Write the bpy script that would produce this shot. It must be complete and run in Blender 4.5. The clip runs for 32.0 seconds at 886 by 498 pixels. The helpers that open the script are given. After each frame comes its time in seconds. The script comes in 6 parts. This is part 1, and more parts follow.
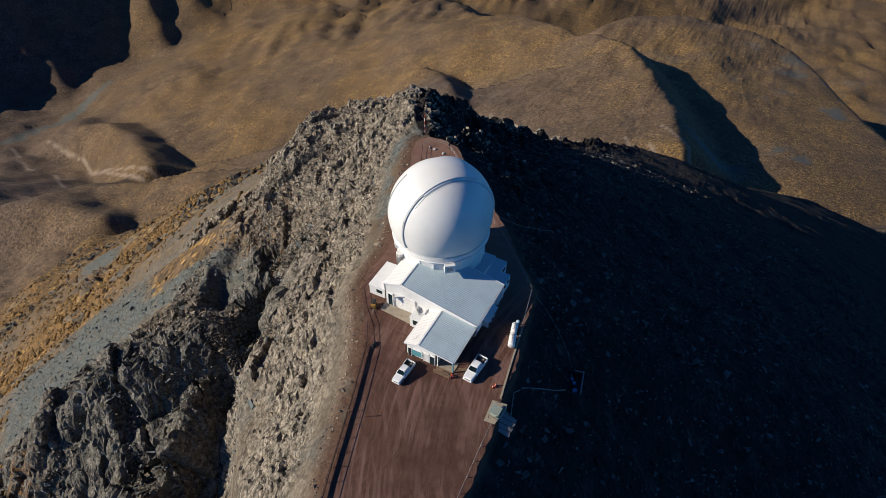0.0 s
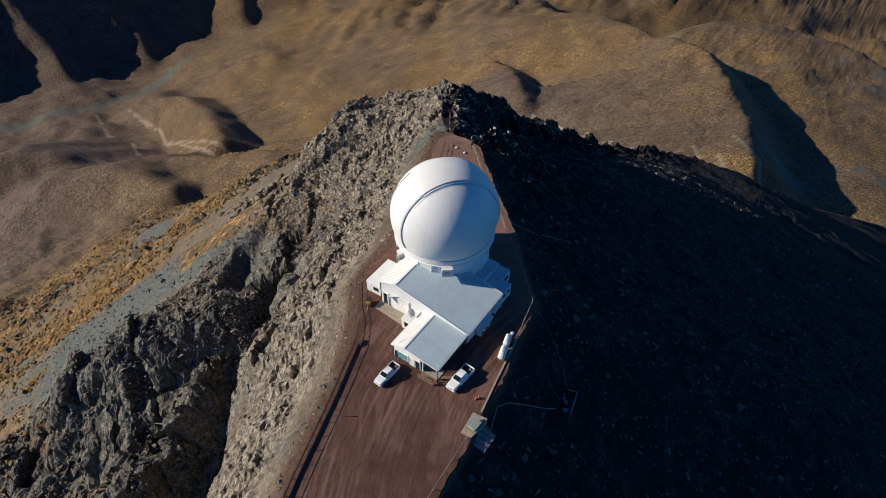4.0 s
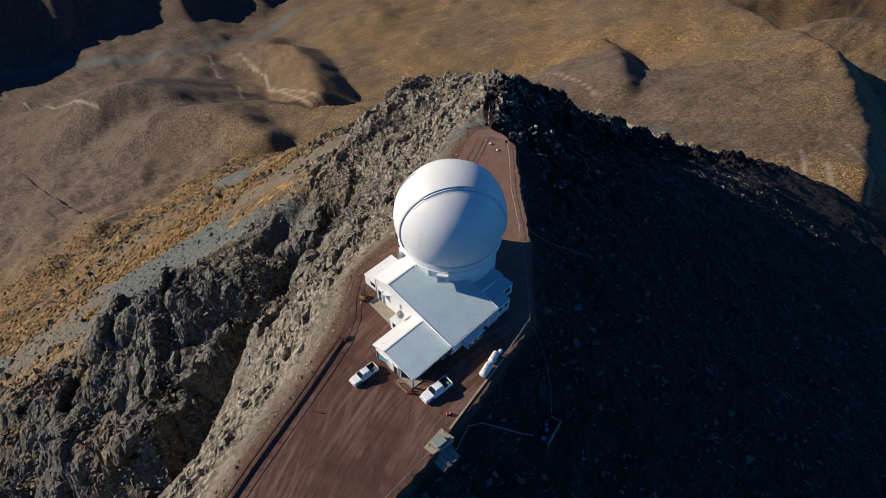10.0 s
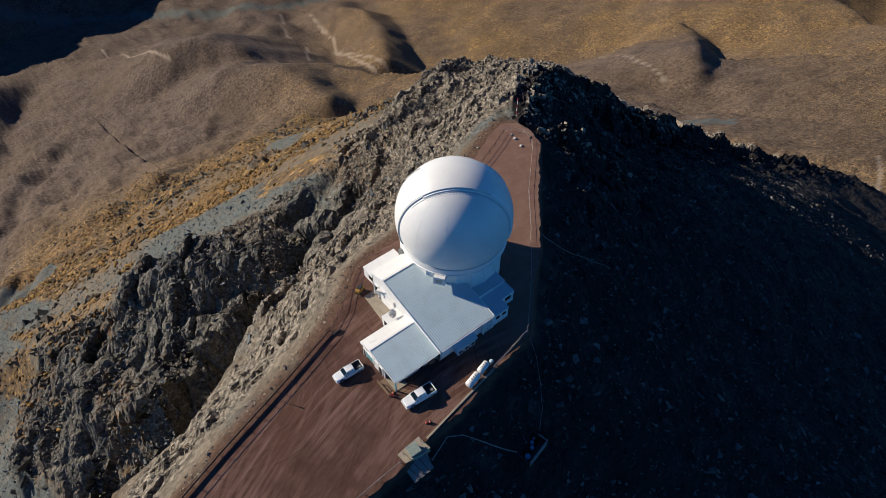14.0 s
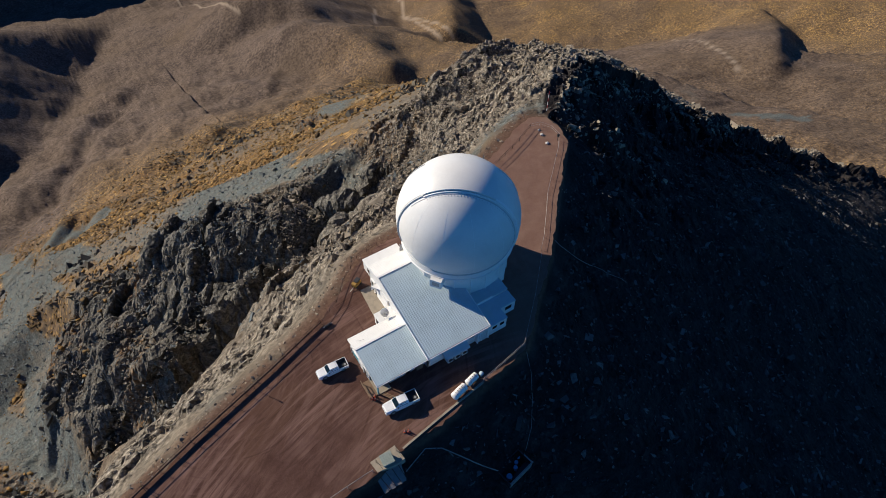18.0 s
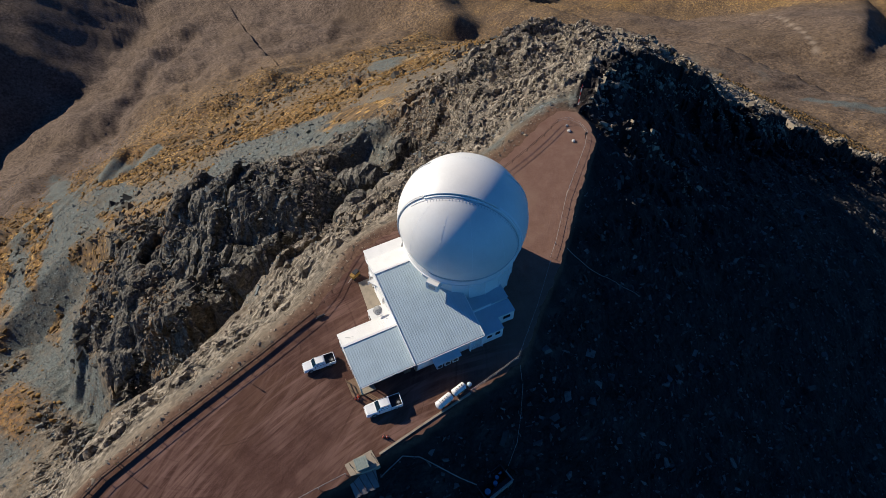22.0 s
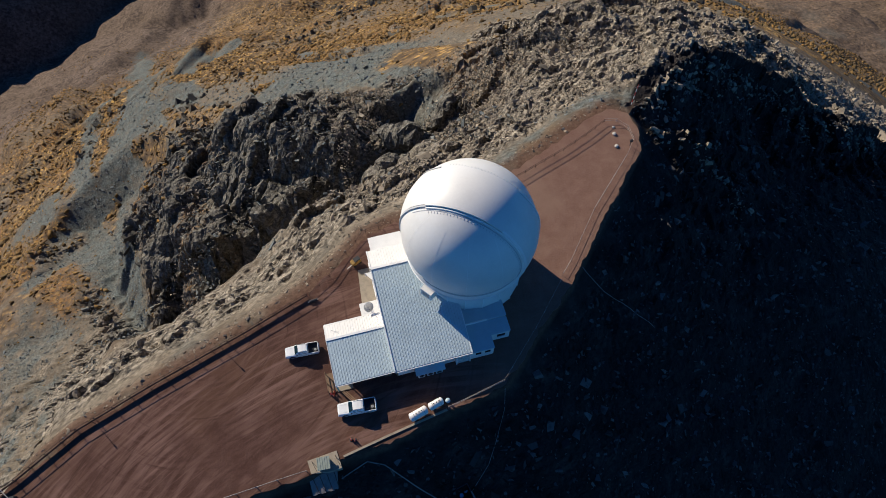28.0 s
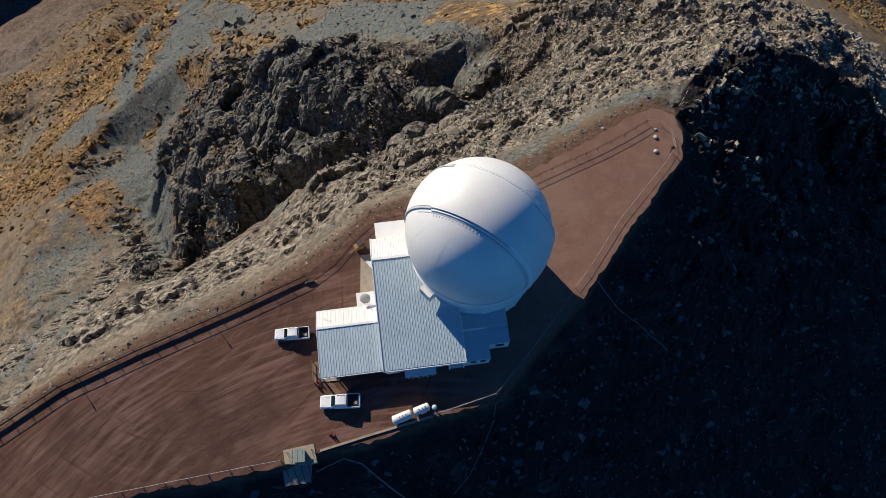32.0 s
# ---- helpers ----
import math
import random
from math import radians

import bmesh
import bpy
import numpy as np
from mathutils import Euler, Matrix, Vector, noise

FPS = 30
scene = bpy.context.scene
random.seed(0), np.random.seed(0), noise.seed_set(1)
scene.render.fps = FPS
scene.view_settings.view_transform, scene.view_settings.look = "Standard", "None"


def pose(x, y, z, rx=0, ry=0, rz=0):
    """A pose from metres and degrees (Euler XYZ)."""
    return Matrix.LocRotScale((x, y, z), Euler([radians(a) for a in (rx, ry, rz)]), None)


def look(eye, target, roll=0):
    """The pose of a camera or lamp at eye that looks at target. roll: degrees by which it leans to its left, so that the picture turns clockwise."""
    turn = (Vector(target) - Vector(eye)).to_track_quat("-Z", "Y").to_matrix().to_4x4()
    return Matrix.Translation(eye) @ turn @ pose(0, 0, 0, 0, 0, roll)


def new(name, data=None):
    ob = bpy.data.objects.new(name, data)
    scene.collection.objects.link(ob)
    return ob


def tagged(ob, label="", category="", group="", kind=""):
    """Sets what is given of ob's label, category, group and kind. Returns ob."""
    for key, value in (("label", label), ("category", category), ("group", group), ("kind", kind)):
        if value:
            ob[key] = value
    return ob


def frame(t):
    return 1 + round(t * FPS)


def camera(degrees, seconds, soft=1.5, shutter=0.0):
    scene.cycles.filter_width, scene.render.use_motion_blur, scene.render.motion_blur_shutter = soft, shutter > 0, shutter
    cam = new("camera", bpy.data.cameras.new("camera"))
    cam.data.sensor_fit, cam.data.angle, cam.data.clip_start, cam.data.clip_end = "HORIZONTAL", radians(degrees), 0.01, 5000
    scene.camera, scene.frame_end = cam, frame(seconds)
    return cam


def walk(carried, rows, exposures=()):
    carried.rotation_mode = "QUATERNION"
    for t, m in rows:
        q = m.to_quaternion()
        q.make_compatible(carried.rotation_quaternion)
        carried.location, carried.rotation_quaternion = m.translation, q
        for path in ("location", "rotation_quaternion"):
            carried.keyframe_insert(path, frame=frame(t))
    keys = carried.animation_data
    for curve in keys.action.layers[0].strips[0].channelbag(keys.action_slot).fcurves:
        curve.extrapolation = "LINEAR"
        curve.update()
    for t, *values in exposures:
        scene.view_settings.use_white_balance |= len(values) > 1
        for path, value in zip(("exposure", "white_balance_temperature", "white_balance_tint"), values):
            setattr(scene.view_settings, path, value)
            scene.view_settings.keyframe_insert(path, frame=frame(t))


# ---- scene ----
import itertools

cam = camera(66.03, 32.0, soft=0.65)
# seconds, eye (m), heading and tilt of the lens (degrees)
PATH = [
    (0, -61.45, -29.94, 93.98, -62.597, -43.639),
    (1, -59.49, -32.32, 94.27, -60.812, -43.712),
    (2, -57.36, -34.16, 93.97, -59.118, -43.802),
    (3, -55.17, -35.67, 93.38, -57.388, -44.092),
    (3.5, -54.13, -36.50, 93.10, -56.560, -44.160),
    (4.5, -51.82, -37.97, 93.05, -54.801, -44.333),
    (5.5, -49.44, -39.37, 93.22, -53.041, -44.580),
    (6, -48.18, -39.99, 93.42, -52.301, -44.838),
    (7, -45.64, -41.13, 93.86, -50.624, -45.492),
    (8, -43.11, -42.24, 94.17, -48.914, -45.961),
    (9, -40.61, -43.22, 94.38, -47.157, -46.404),
    (10, -38.06, -43.99, 94.50, -45.557, -46.876),
    (11, -35.36, -44.61, 94.67, -43.903, -47.382),
    (12, -32.71, -45.06, 94.75, -42.244, -47.938),
    (13, -29.95, -45.28, 94.63, -40.626, -48.457),
    (14, -27.12, -45.32, 94.24, -38.813, -49.128),
    (14.5, -25.75, -45.26, 94.00, -37.956, -49.407),
    (15.5, -22.99, -45.12, 93.46, -36.234, -49.967),
    (16.5, -20.28, -44.84, 93.06, -34.564, -50.555),
    (17, -18.94, -44.62, 92.98, -33.714, -50.826),
    (18, -16.29, -44.13, 93.17, -32.071, -51.582),
    (19, -13.74, -43.49, 93.54, -30.493, -52.357),
    (20, -11.16, -42.67, 93.68, -28.845, -53.246),
    (21, -8.66, -41.62, 93.69, -27.108, -54.216),
    (22, -6.22, -40.52, 93.83, -25.482, -55.169),
    (23, -3.89, -39.32, 94.06, -23.851, -56.129),
    (24, -1.57, -37.89, 94.17, -22.098, -57.007),
    (25, 0.67, -36.38, 94.19, -20.541, -58.132),
    (25.5, 1.75, -35.56, 94.38, -19.705, -58.617),
    (26.5, 4.01, -33.80, 95.07, -17.831, -59.926),
    (27.5, 6.17, -31.87, 95.69, -15.825, -61.208),
    (28, 7.24, -30.84, 95.80, -15.015, -61.917),
    (29, 9.15, -28.69, 95.58, -13.058, -63.111),
    (30, 10.84, -26.38, 95.12, -11.102, -64.419),
    (31, 12.41, -23.95, 94.53, -9.166, -65.784),
    (32, 13.82, -21.86, 93.98, -7.325, -66.965),
]
walk(cam, [(t, pose(x, y, z, 90 + tilt, 0, head)) for t, x, y, z, head, tilt in PATH], [(0, 0.35, 6080, 6), (14, 0.41, 6100, 6), (23, 0.45, 6120, 6), (32, 0.43, 6120, 6)])
# end of path

# ---- sky, sun ----
SUN_AZ, SUN_EL = radians(122.6), radians(26.5)          # counter-clockwise from +x, above the horizon
SUN = Vector((math.cos(SUN_EL) * math.cos(SUN_AZ), math.cos(SUN_EL) * math.sin(SUN_AZ), math.sin(SUN_EL)))
world = bpy.data.worlds.new("sky")
scene.world = world
world.use_nodes = True
wn = world.node_tree
sky = wn.nodes.new("ShaderNodeTexSky")
sky.sky_type = "NISHITA"
sky.sun_disc = False
sky.sun_elevation = SUN_EL
sky.sun_rotation = radians(90) - SUN_AZ
sky.altitude = 2700
sky.air_density, sky.dust_density, sky.ozone_density = 0.8, 0.3, 3.0
clear = wn.nodes.new("ShaderNodeMix")                      # the deep blue of thin mountain air
clear.data_type, clear.blend_type = "RGBA", "MULTIPLY"
clear.inputs[0].default_value = 1.0
clear.inputs[7].default_value = (0.34, 0.82, 1.32, 1)
wn.links.new(sky.outputs[0], clear.inputs[6])
wn.links.new(clear.outputs[2], wn.nodes["Background"].inputs[0])
wn.nodes["Background"].inputs[1].default_value = 0.06
lamp = bpy.data.lights.new("sun", "SUN")
lamp.energy, lamp.angle, lamp.color = 4.8, radians(0.53), (1.0, 0.855, 0.68)
sun = new("sun", lamp)
sun.matrix_world = look(SUN * 200, (0, 0, 0))


# ---- materials ----
def material(name, rough=0.8, metal=0.0, spec=0.5):
    m = bpy.data.materials.new(name)
    m.use_nodes = True
    b = m.node_tree.nodes["Principled BSDF"]
    b.inputs["Roughness"].default_value = rough
    b.inputs["Metallic"].default_value = metal
    b.inputs["Specular IOR Level"].default_value = spec
    return m, m.node_tree, b


def node(nt, kind, **inputs):
    n = nt.nodes.new(kind)
    for k, v in inputs.items():
        n.inputs[k.replace("_", " ")].default_value = v
    return n


def grain(nt, scale, detail=6, rough=0.6, coords=None, distort=0.0):
    n = node(nt, "ShaderNodeTexNoise", Scale=scale, Detail=detail, Roughness=rough, Distortion=distort)
    if coords is None:
        coords = nt.nodes.new("ShaderNodeNewGeometry").outputs["Position"]
    nt.links.new(coords, n.inputs["Vector"])
    return n.outputs["Fac"]


def ramp(nt, fac, stops):
    r = nt.nodes.new("ShaderNodeValToRGB")
    e = r.color_ramp.elements
    while len(e) < len(stops):
        e.new(0.5)
    for el, (p, c) in zip(e, stops):
        el.position = p
        el.color = (*c, 1) if len(c) == 3 else c
    nt.links.new(fac, r.inputs[0])
    return r.outputs[0]


def mix(nt, fac, a, b, mode="MIX"):
    n = nt.nodes.new("ShaderNodeMix")
    n.data_type, n.blend_type = "RGBA", mode
    for s, v in ((n.inputs[0], fac), (n.inputs[6], a), (n.inputs[7], b)):
        if hasattr(v, "links"):
            nt.links.new(v, s)
        elif isinstance(v, (int, float)):
            s.default_value = v
        else:
            s.default_value = (*v, 1)
    return n.outputs[2]


def bump(nt, bsdf, height, strength=0.5, distance=0.1):
    b = node(nt, "ShaderNodeBump", Strength=strength, Distance=distance)
    nt.links.new(height, b.inputs["Height"])
    nt.links.new(b.outputs[0], bsdf.inputs["Normal"])
    return b


def paint(name, colour, rough=0.5, metal=0.0, dirt=0.12, scale=0.6, streak=False):
    """Painted or plain surface with faint stains at two scales."""
    m, nt, b = material(name, rough, metal)
    big, fine = grain(nt, scale, 4), grain(nt, scale * 14, 4)
    dark = tuple(c * (1 - dirt * 2.2) for c in colour)
    light = tuple(min(1, c * (1 + dirt * 0.5)) for c in colour)
    c = ramp(nt, big, [(0.3, dark), (0.55, colour), (0.8, light)])
    c = mix(nt, 0.35, c, ramp(nt, fine, [(0.3, dark), (0.7, light)]), "MULTIPLY") if max(colour) > 0.95 else mix(nt, 0.3, c, ramp(nt, fine, [(0.3, dark), (0.7, light)]))
    nt.links.new(c, b.inputs["Base Color"])
    nt.links.new(ramp(nt, fine, [(0.2, (rough * 0.85,) * 3), (0.8, (min(1, rough * 1.15),) * 3)]), b.inputs["Roughness"])
    return m


def attr(nt, name):
    a = nt.nodes.new("ShaderNodeAttribute")
    a.attribute_name = name
    return a.outputs["Fac"]


def metres(nt, *terms):
    """A height in metres: the sum of noises, each times its depth."""
    total = None
    for fac, depth in terms:
        k = nt.nodes.new("ShaderNodeMath")
        k.operation = "MULTIPLY_ADD"
        nt.links.new(fac, k.inputs[0])
        k.inputs[1].default_value = depth
        if total is not None:
            nt.links.new(total, k.inputs[2])
        else:
            k.inputs[2].default_value = 0.0
        total = k.outputs[0]
    return total


def land_material():
    """Mountain ground: bare rock, grey scree, dry grass, red soil and dirt tracks by their own cover maps."""
    m, nt, b = material("mountain_ground", 0.95, 0, 0.1)
    L = nt.links.new
    n1, n2, n3, n4 = grain(nt, 0.02, 10, 0.68), grain(nt, 0.22, 8, 0.72), grain(nt, 1.6, 6, 0.75), grain(nt, 0.0035, 8, 0.62)
    soil = ramp(nt, n2, [(0.35, (0.062, 0.042, 0.027)), (0.5, (0.095, 0.066, 0.042)), (0.65, (0.135, 0.097, 0.062))])
    # dry tufts of grass in dots over the soil
    tuft = node(nt, "ShaderNodeTexVoronoi", Scale=0.36, Randomness=1.0)
    L(nt.nodes.new("ShaderNodeNewGeometry").outputs["Position"], tuft.inputs["Vector"])
    gold = ramp(nt, n3, [(0.35, (0.125, 0.075, 0.026)), (0.65, (0.44, 0.26, 0.075))])
    tone = ramp(nt, n1, [(0.36, (0.12, 0.082, 0.05)), (0.48, (0.21, 0.135, 0.06)), (0.6, (0.36, 0.225, 0.07)), (0.7, (0.4, 0.265, 0.1))])
    grass = mix(nt, 0.5, tone, gold)
    grass = mix(nt, ramp(nt, tuft.outputs["Distance"], [(0.3, (0.0,) * 3), (0.45, (0.85,) * 3)]), mix(nt, 1.0, grass, (1.3, 1.28, 1.2), "MULTIPLY"), (0.1, 0.07, 0.046))
    umber = mix(nt, 0.5, ramp(nt, n2, [(0.35, (0.066, 0.048, 0.038)), (0.65, (0.165, 0.122, 0.094))]), ramp(nt, n1, [(0.4, (0.045, 0.034, 0.032)), (0.6, (0.165, 0.122, 0.095))]))
    grass = mix(nt, ramp(nt, n4, [(0.43, (0,) * 3), (0.58, (0.5,) * 3)]), grass, umber)
    grass = mix(nt, attr(nt, "umber"), grass, mix(nt, ramp(nt, n1, [(0.42, (0,) * 3), (0.6, (0.5,) * 3)]), umber, (0.105, 0.08, 0.069)))
    # scrub and stones: blotches of ten metres and single dark bushes
    n5 = grain(nt, 0.16, 9, 0.8)
    grass = mix(nt, 1.0, grass, ramp(nt, n5, [(0.38, (0.5,) * 3), (0.5, (0.98,) * 3), (0.6, (1.4,) * 3)]), "MULTIPLY")
    bush = node(nt, "ShaderNodeTexVoronoi", Scale=0.22, Randomness=1.0)
    L(nt.nodes.new("ShaderNodeNewGeometry").outputs["Position"], bush.inputs["Vector"])
    grass = mix(nt, ramp(nt, bush.outputs["Distance"], [(0.2, (0.8,) * 3), (0.34, (0.0,) * 3)]), grass, (0.045, 0.034, 0.026))
    clump = node(nt, "ShaderNodeTexVoronoi", Scale=0.085, Randomness=1.0)
    L(mix(nt, 0.25, nt.nodes.new("ShaderNodeNewGeometry").outputs["Position"], node(nt, "ShaderNodeTexNoise", Scale=0.2, Detail=3).outputs["Color"], "ADD"), clump.inputs["Vector"])
    grass = mix(nt, ramp(nt, clump.outputs["Distance"], [(0.16, (0.55,) * 3), (0.3, (0.0,) * 3)]), grass, (0.05, 0.038, 0.03))
    col = mix(nt, attr(nt, "grass"), soil, grass)
    scree = ramp(nt, n3, [(0.35, (0.05, 0.057, 0.054)), (0.5, (0.094, 0.104, 0.098)), (0.68, (0.165, 0.177, 0.165))])
    scree = mix(nt, ramp(nt, n2, [(0.45, (0,) * 3), (0.68, (0.7,) * 3)]), scree, (0.13, 0.1, 0.07))
    pebble = node(nt, "ShaderNodeTexVoronoi", Scale=1.5, Randomness=1.0)
    L(nt.nodes.new("ShaderNodeNewGeometry").outputs["Position"], pebble.inputs["Vector"])
    scree = mix(nt, 1.0, scree, ramp(nt, pebble.outputs["Color"], [(0.1, (0.6,) * 3), (0.5, (1.0,) * 3), (0.9, (1.4,) * 3)]), "MULTIPLY")
    col = mix(nt, attr(nt, "scree"), col, scree)
    rock = ramp(nt, n2, [(0.3, (0.11, 0.096, 0.078)), (0.42, (0.205, 0.176, 0.139)), (0.55, (0.285, 0.242, 0.187)), (0.7, (0.345, 0.281, 0.205))])
    rock = mix(nt, ramp(nt, n3, [(0.34, (0.6,) * 3), (0.48, (0,) * 3)]), rock, (0.1, 0.092, 0.08))
    sand = ramp(nt, n2, [(0.35, (0.11, 0.089, 0.066)), (0.65, (0.19, 0.153, 0.113))])
    sand = mix(nt, 1.0, sand, ramp(nt, pebble.outputs["Color"], [(0.1, (0.65,) * 3), (0.5, (1.0,) * 3), (0.9, (1.3,) * 3)]), "MULTIPLY")
    sand = mix(nt, ramp(nt, n3, [(0.42, (0.6,) * 3), (0.5, (0,) * 3)]), sand, (0.11, 0.092, 0.07))
    col = mix(nt, attr(nt, "sand"), col, sand)
    # broken stone: every block its own tone, dark joints between
    geo = nt.nodes.new("ShaderNodeNewGeometry").outputs["Position"]
    stones = []
    for sc in (0.85, 2.4):
        v = node(nt, "ShaderNodeTexVoronoi", Scale=sc, Randomness=1.0)
        warp = mix(nt, 0.12, geo, node(nt, "ShaderNodeTexNoise", Scale=0.7, Detail=3).outputs["Color"], "ADD")
        L(warp, v.inputs["Vector"])
        stones.append(v)
    tone_big = ramp(nt, stones[0].outputs["Color"], [(0.15, (0.62,) * 3), (0.5, (1.0,) * 3), (0.9, (1.3,) * 3)])
    tone_small = ramp(nt, stones[1].outputs["Color"], [(0.1, (0.55,) * 3), (0.5, (1.0,) * 3), (0.9, (1.4,) * 3)])
    joints = ramp(nt, stones[0].outputs["Distance"], [(0.5, (1.0,) * 3), (0.85, (0.35,) * 3)])
    rock = mix(nt, 1.0, mix(nt, 1.0, rock, tone_big, "MULTIPLY"), tone_small, "MULTIPLY")
    rock = mix(nt, 1.0, rock, joints, "MULTIPLY")
    dark = ramp(nt, n2, [(0.3, (0.056, 0.051, 0.045)), (0.45, (0.106, 0.098, 0.084)), (0.6, (0.163, 0.148, 0.122)), (0.74, (0.24, 0.207, 0.155))])
    dark = mix(nt, 1.0, mix(nt, 1.0, dark, tone_big, "MULTIPLY"), tone_small, "MULTIPLY")
    rock = mix(nt, attr(nt, "crag"), rock, dark)
    col = mix(nt, attr(nt, "rock"), col, rock)
    # lee slope: its shade is put into the rock colour as near-black
    painted_shade = ramp(nt, n2, [(0.35, (0.012, 0.0105, 0.0105)), (0.55, (0.027, 0.0235, 0.023)), (0.72, (0.064, 0.053, 0.047))])
    col = mix(nt, attr(nt, "painted_shade"), col, painted_shade)
    rust_tuft = ramp(nt, n3, [(0.4, (0.16, 0.075, 0.022)), (0.65, (0.38, 0.19, 0.045))])
    col = mix(nt, mix(nt, 1.0, attr(nt, "bloom"), ramp(nt, grain(nt, 0.55, 4, 0.6), [(0.48, (0,) * 3), (0.58, (0.6,) * 3)]), "MULTIPLY"), col, rust_tuft)
    red = ramp(nt, n3, [(0.35, (0.075, 0.04, 0.027)), (0.65, (0.15, 0.092, 0.064))])
    col = mix(nt, attr(nt, "red"), col, red)
    col = mix(nt, attr(nt, "track"), col, (0.29, 0.23, 0.175))
    L(col, b.inputs["Base Color"])
    blocks = metres(nt, (stones[0].outputs["Distance"], -0.55), (stones[1].outputs["Distance"], -0.22))
    only = nt.nodes.new("ShaderNodeMath")
    only.operation = "MULTIPLY"
    L(blocks, only.inputs[0])
    L(attr(nt, "rock"), only.inputs[1])
    bump(nt, b, metres(nt, (n1, 0.5), (n5, 0.12), (n2, 0.3), (n3, 0.14), (only.outputs[0], 1.0)), 1.0, 1.0)
    return m


def polar(nt, pos, cx, cy, r_scale, a_scale):
    """Coordinates that run round a centre: distance times r_scale, bearing times a_scale."""
    off = node(nt, "ShaderNodeVectorMath")
    off.operation = "SUBTRACT"
    off.inputs[1].default_value = (cx, cy, 0)
    nt.links.new(pos, off.inputs[0])
    sep = nt.nodes.new("ShaderNodeSeparateXYZ")
    nt.links.new(off.outputs[0], sep.inputs[0])
    ang = nt.nodes.new("ShaderNodeMath")
    ang.operation = "ARCTAN2"
    nt.links.new(sep.outputs[1], ang.inputs[0])
    nt.links.new(sep.outputs[0], ang.inputs[1])
    far = nt.nodes.new("ShaderNodeVectorMath")
    far.operation = "LENGTH"
    nt.links.new(off.outputs[0], far.inputs[0])
    comb = nt.nodes.new("ShaderNodeCombineXYZ")
    for k, (src, sc) in enumerate(((far.outputs["Value"], r_scale), (ang.outputs[0], a_scale))):
        mm = nt.nodes.new("ShaderNodeMath")
        mm.operation = "MULTIPLY"
        nt.links.new(src, mm.inputs[0])
        mm.inputs[1].default_value = sc
        nt.links.new(mm.outputs[0], comb.inputs[k])
    return comb.outputs[0]


def pad_material():
    """Compacted red gravel with swept tyre tracks."""
    m, nt, b = material("red_gravel", 0.95, 0, 0.1)
    L = nt.links.new
    pos = nt.nodes.new("ShaderNodeNewGeometry").outputs["Position"]
    fine, mid, big = grain(nt, 5, 6, 0.75), grain(nt, 0.45, 7, 0.7), grain(nt, 0.06, 5)
    c = ramp(nt, mid, [(0.33, (0.058, 0.026, 0.02)), (0.5, (0.083, 0.041, 0.032)), (0.68, (0.115, 0.064, 0.05))])
    c = mix(nt, 0.35, c, ramp(nt, fine, [(0.3, (0.04, 0.02, 0.016)), (0.7, (0.13, 0.075, 0.058))]))
    c = mix(nt, ramp(nt, big, [(0.46, (0,) * 3), (0.66, (0.7,) * 3)]), c, (0.115, 0.062, 0.04))
    # tyre marks swept along the yard and round its turning places
    for cx, cy, rs, as_, pale, cut in ((8, -62, 1.3, 4.0, 0.9, 0.47), (22, -48, 0.7, 3.0, 0.6, 0.48), (-20, 16, 1.1, 1.6, 0.3, 0.5)):
        k = ramp(nt, grain(nt, 1.0, 5, 0.6, polar(nt, pos, cx, cy, rs, as_)), [(cut, (0,) * 3), (cut + 0.14, (pale,) * 3)])
        k = mix(nt, 1.0, k, ramp(nt, grain(nt, 0.09, 3), [(0.4, (0.1,) * 3), (0.6, (1,) * 3)]), "MULTIPLY")
        c = mix(nt, k, c, (0.19, 0.112, 0.09))
        k = ramp(nt, grain(nt, 1.0, 5, 0.6, polar(nt, pos, cx + 3, cy - 2, rs * 1.3, as_)), [(0.3, (0.6,) * 3), (0.42, (0,) * 3)])
        c = mix(nt, k, c, (0.05, 0.024, 0.018))
    # the tip past the dome is unswept, browner gravel
    sx = nt.nodes.new("ShaderNodeSeparateXYZ")
    L(pos, sx.inputs[0])
    tip = nt.nodes.new("ShaderNodeMapRange")
    L(sx.outputs[0], tip.inputs["Value"])
    tip.inputs["From Min"].default_value, tip.inputs["From Max"].default_value = 10, 34
    plain = ramp(nt, mid, [(0.33, (0.165, 0.09, 0.065)), (0.5, (0.205, 0.117, 0.086)), (0.68, (0.25, 0.152, 0.112))])
    plain = mix(nt, 0.4, plain, ramp(nt, fine, [(0.3, (0.1, 0.057, 0.042)), (0.7, (0.25, 0.155, 0.118))]))
    plain = mix(nt, ramp(nt, big, [(0.5, (0,) * 3), (0.62, (0.6,) * 3)]), plain, (0.235, 0.15, 0.11))
    c = mix(nt, tip.outputs[0], c, plain)
    L(c, b.inputs["Base Color"])
    bump(nt, b, metres(nt, (fine, 0.05), (mid, 0.12)), 1.0, 1.0)
    return m


def rock_material(name, dark, pale, warm):
    m, nt, b = material(name, 0.92, 0, 0.2)
    rnd = nt.nodes.new("ShaderNodeNewGeometry").outputs["Random Per Island"]
    c = ramp(nt, rnd, [(0.0, dark), (0.45, pale), (0.8, warm), (1.0, tuple(min(1, k * 1.35) for k in pale))])
    n = grain(nt, 1.4, 6, 0.7)
    c = mix(nt, ramp(nt, n, [(0.32, (0.5,) * 3), (0.5, (0,) * 3)]), c, dark)
    nt.links.new(c, b.inputs["Base Color"])
    bump(nt, b, metres(nt, (grain(nt, 3.5, 6, 0.7), 0.035)), 1.0, 1.0)
    return m


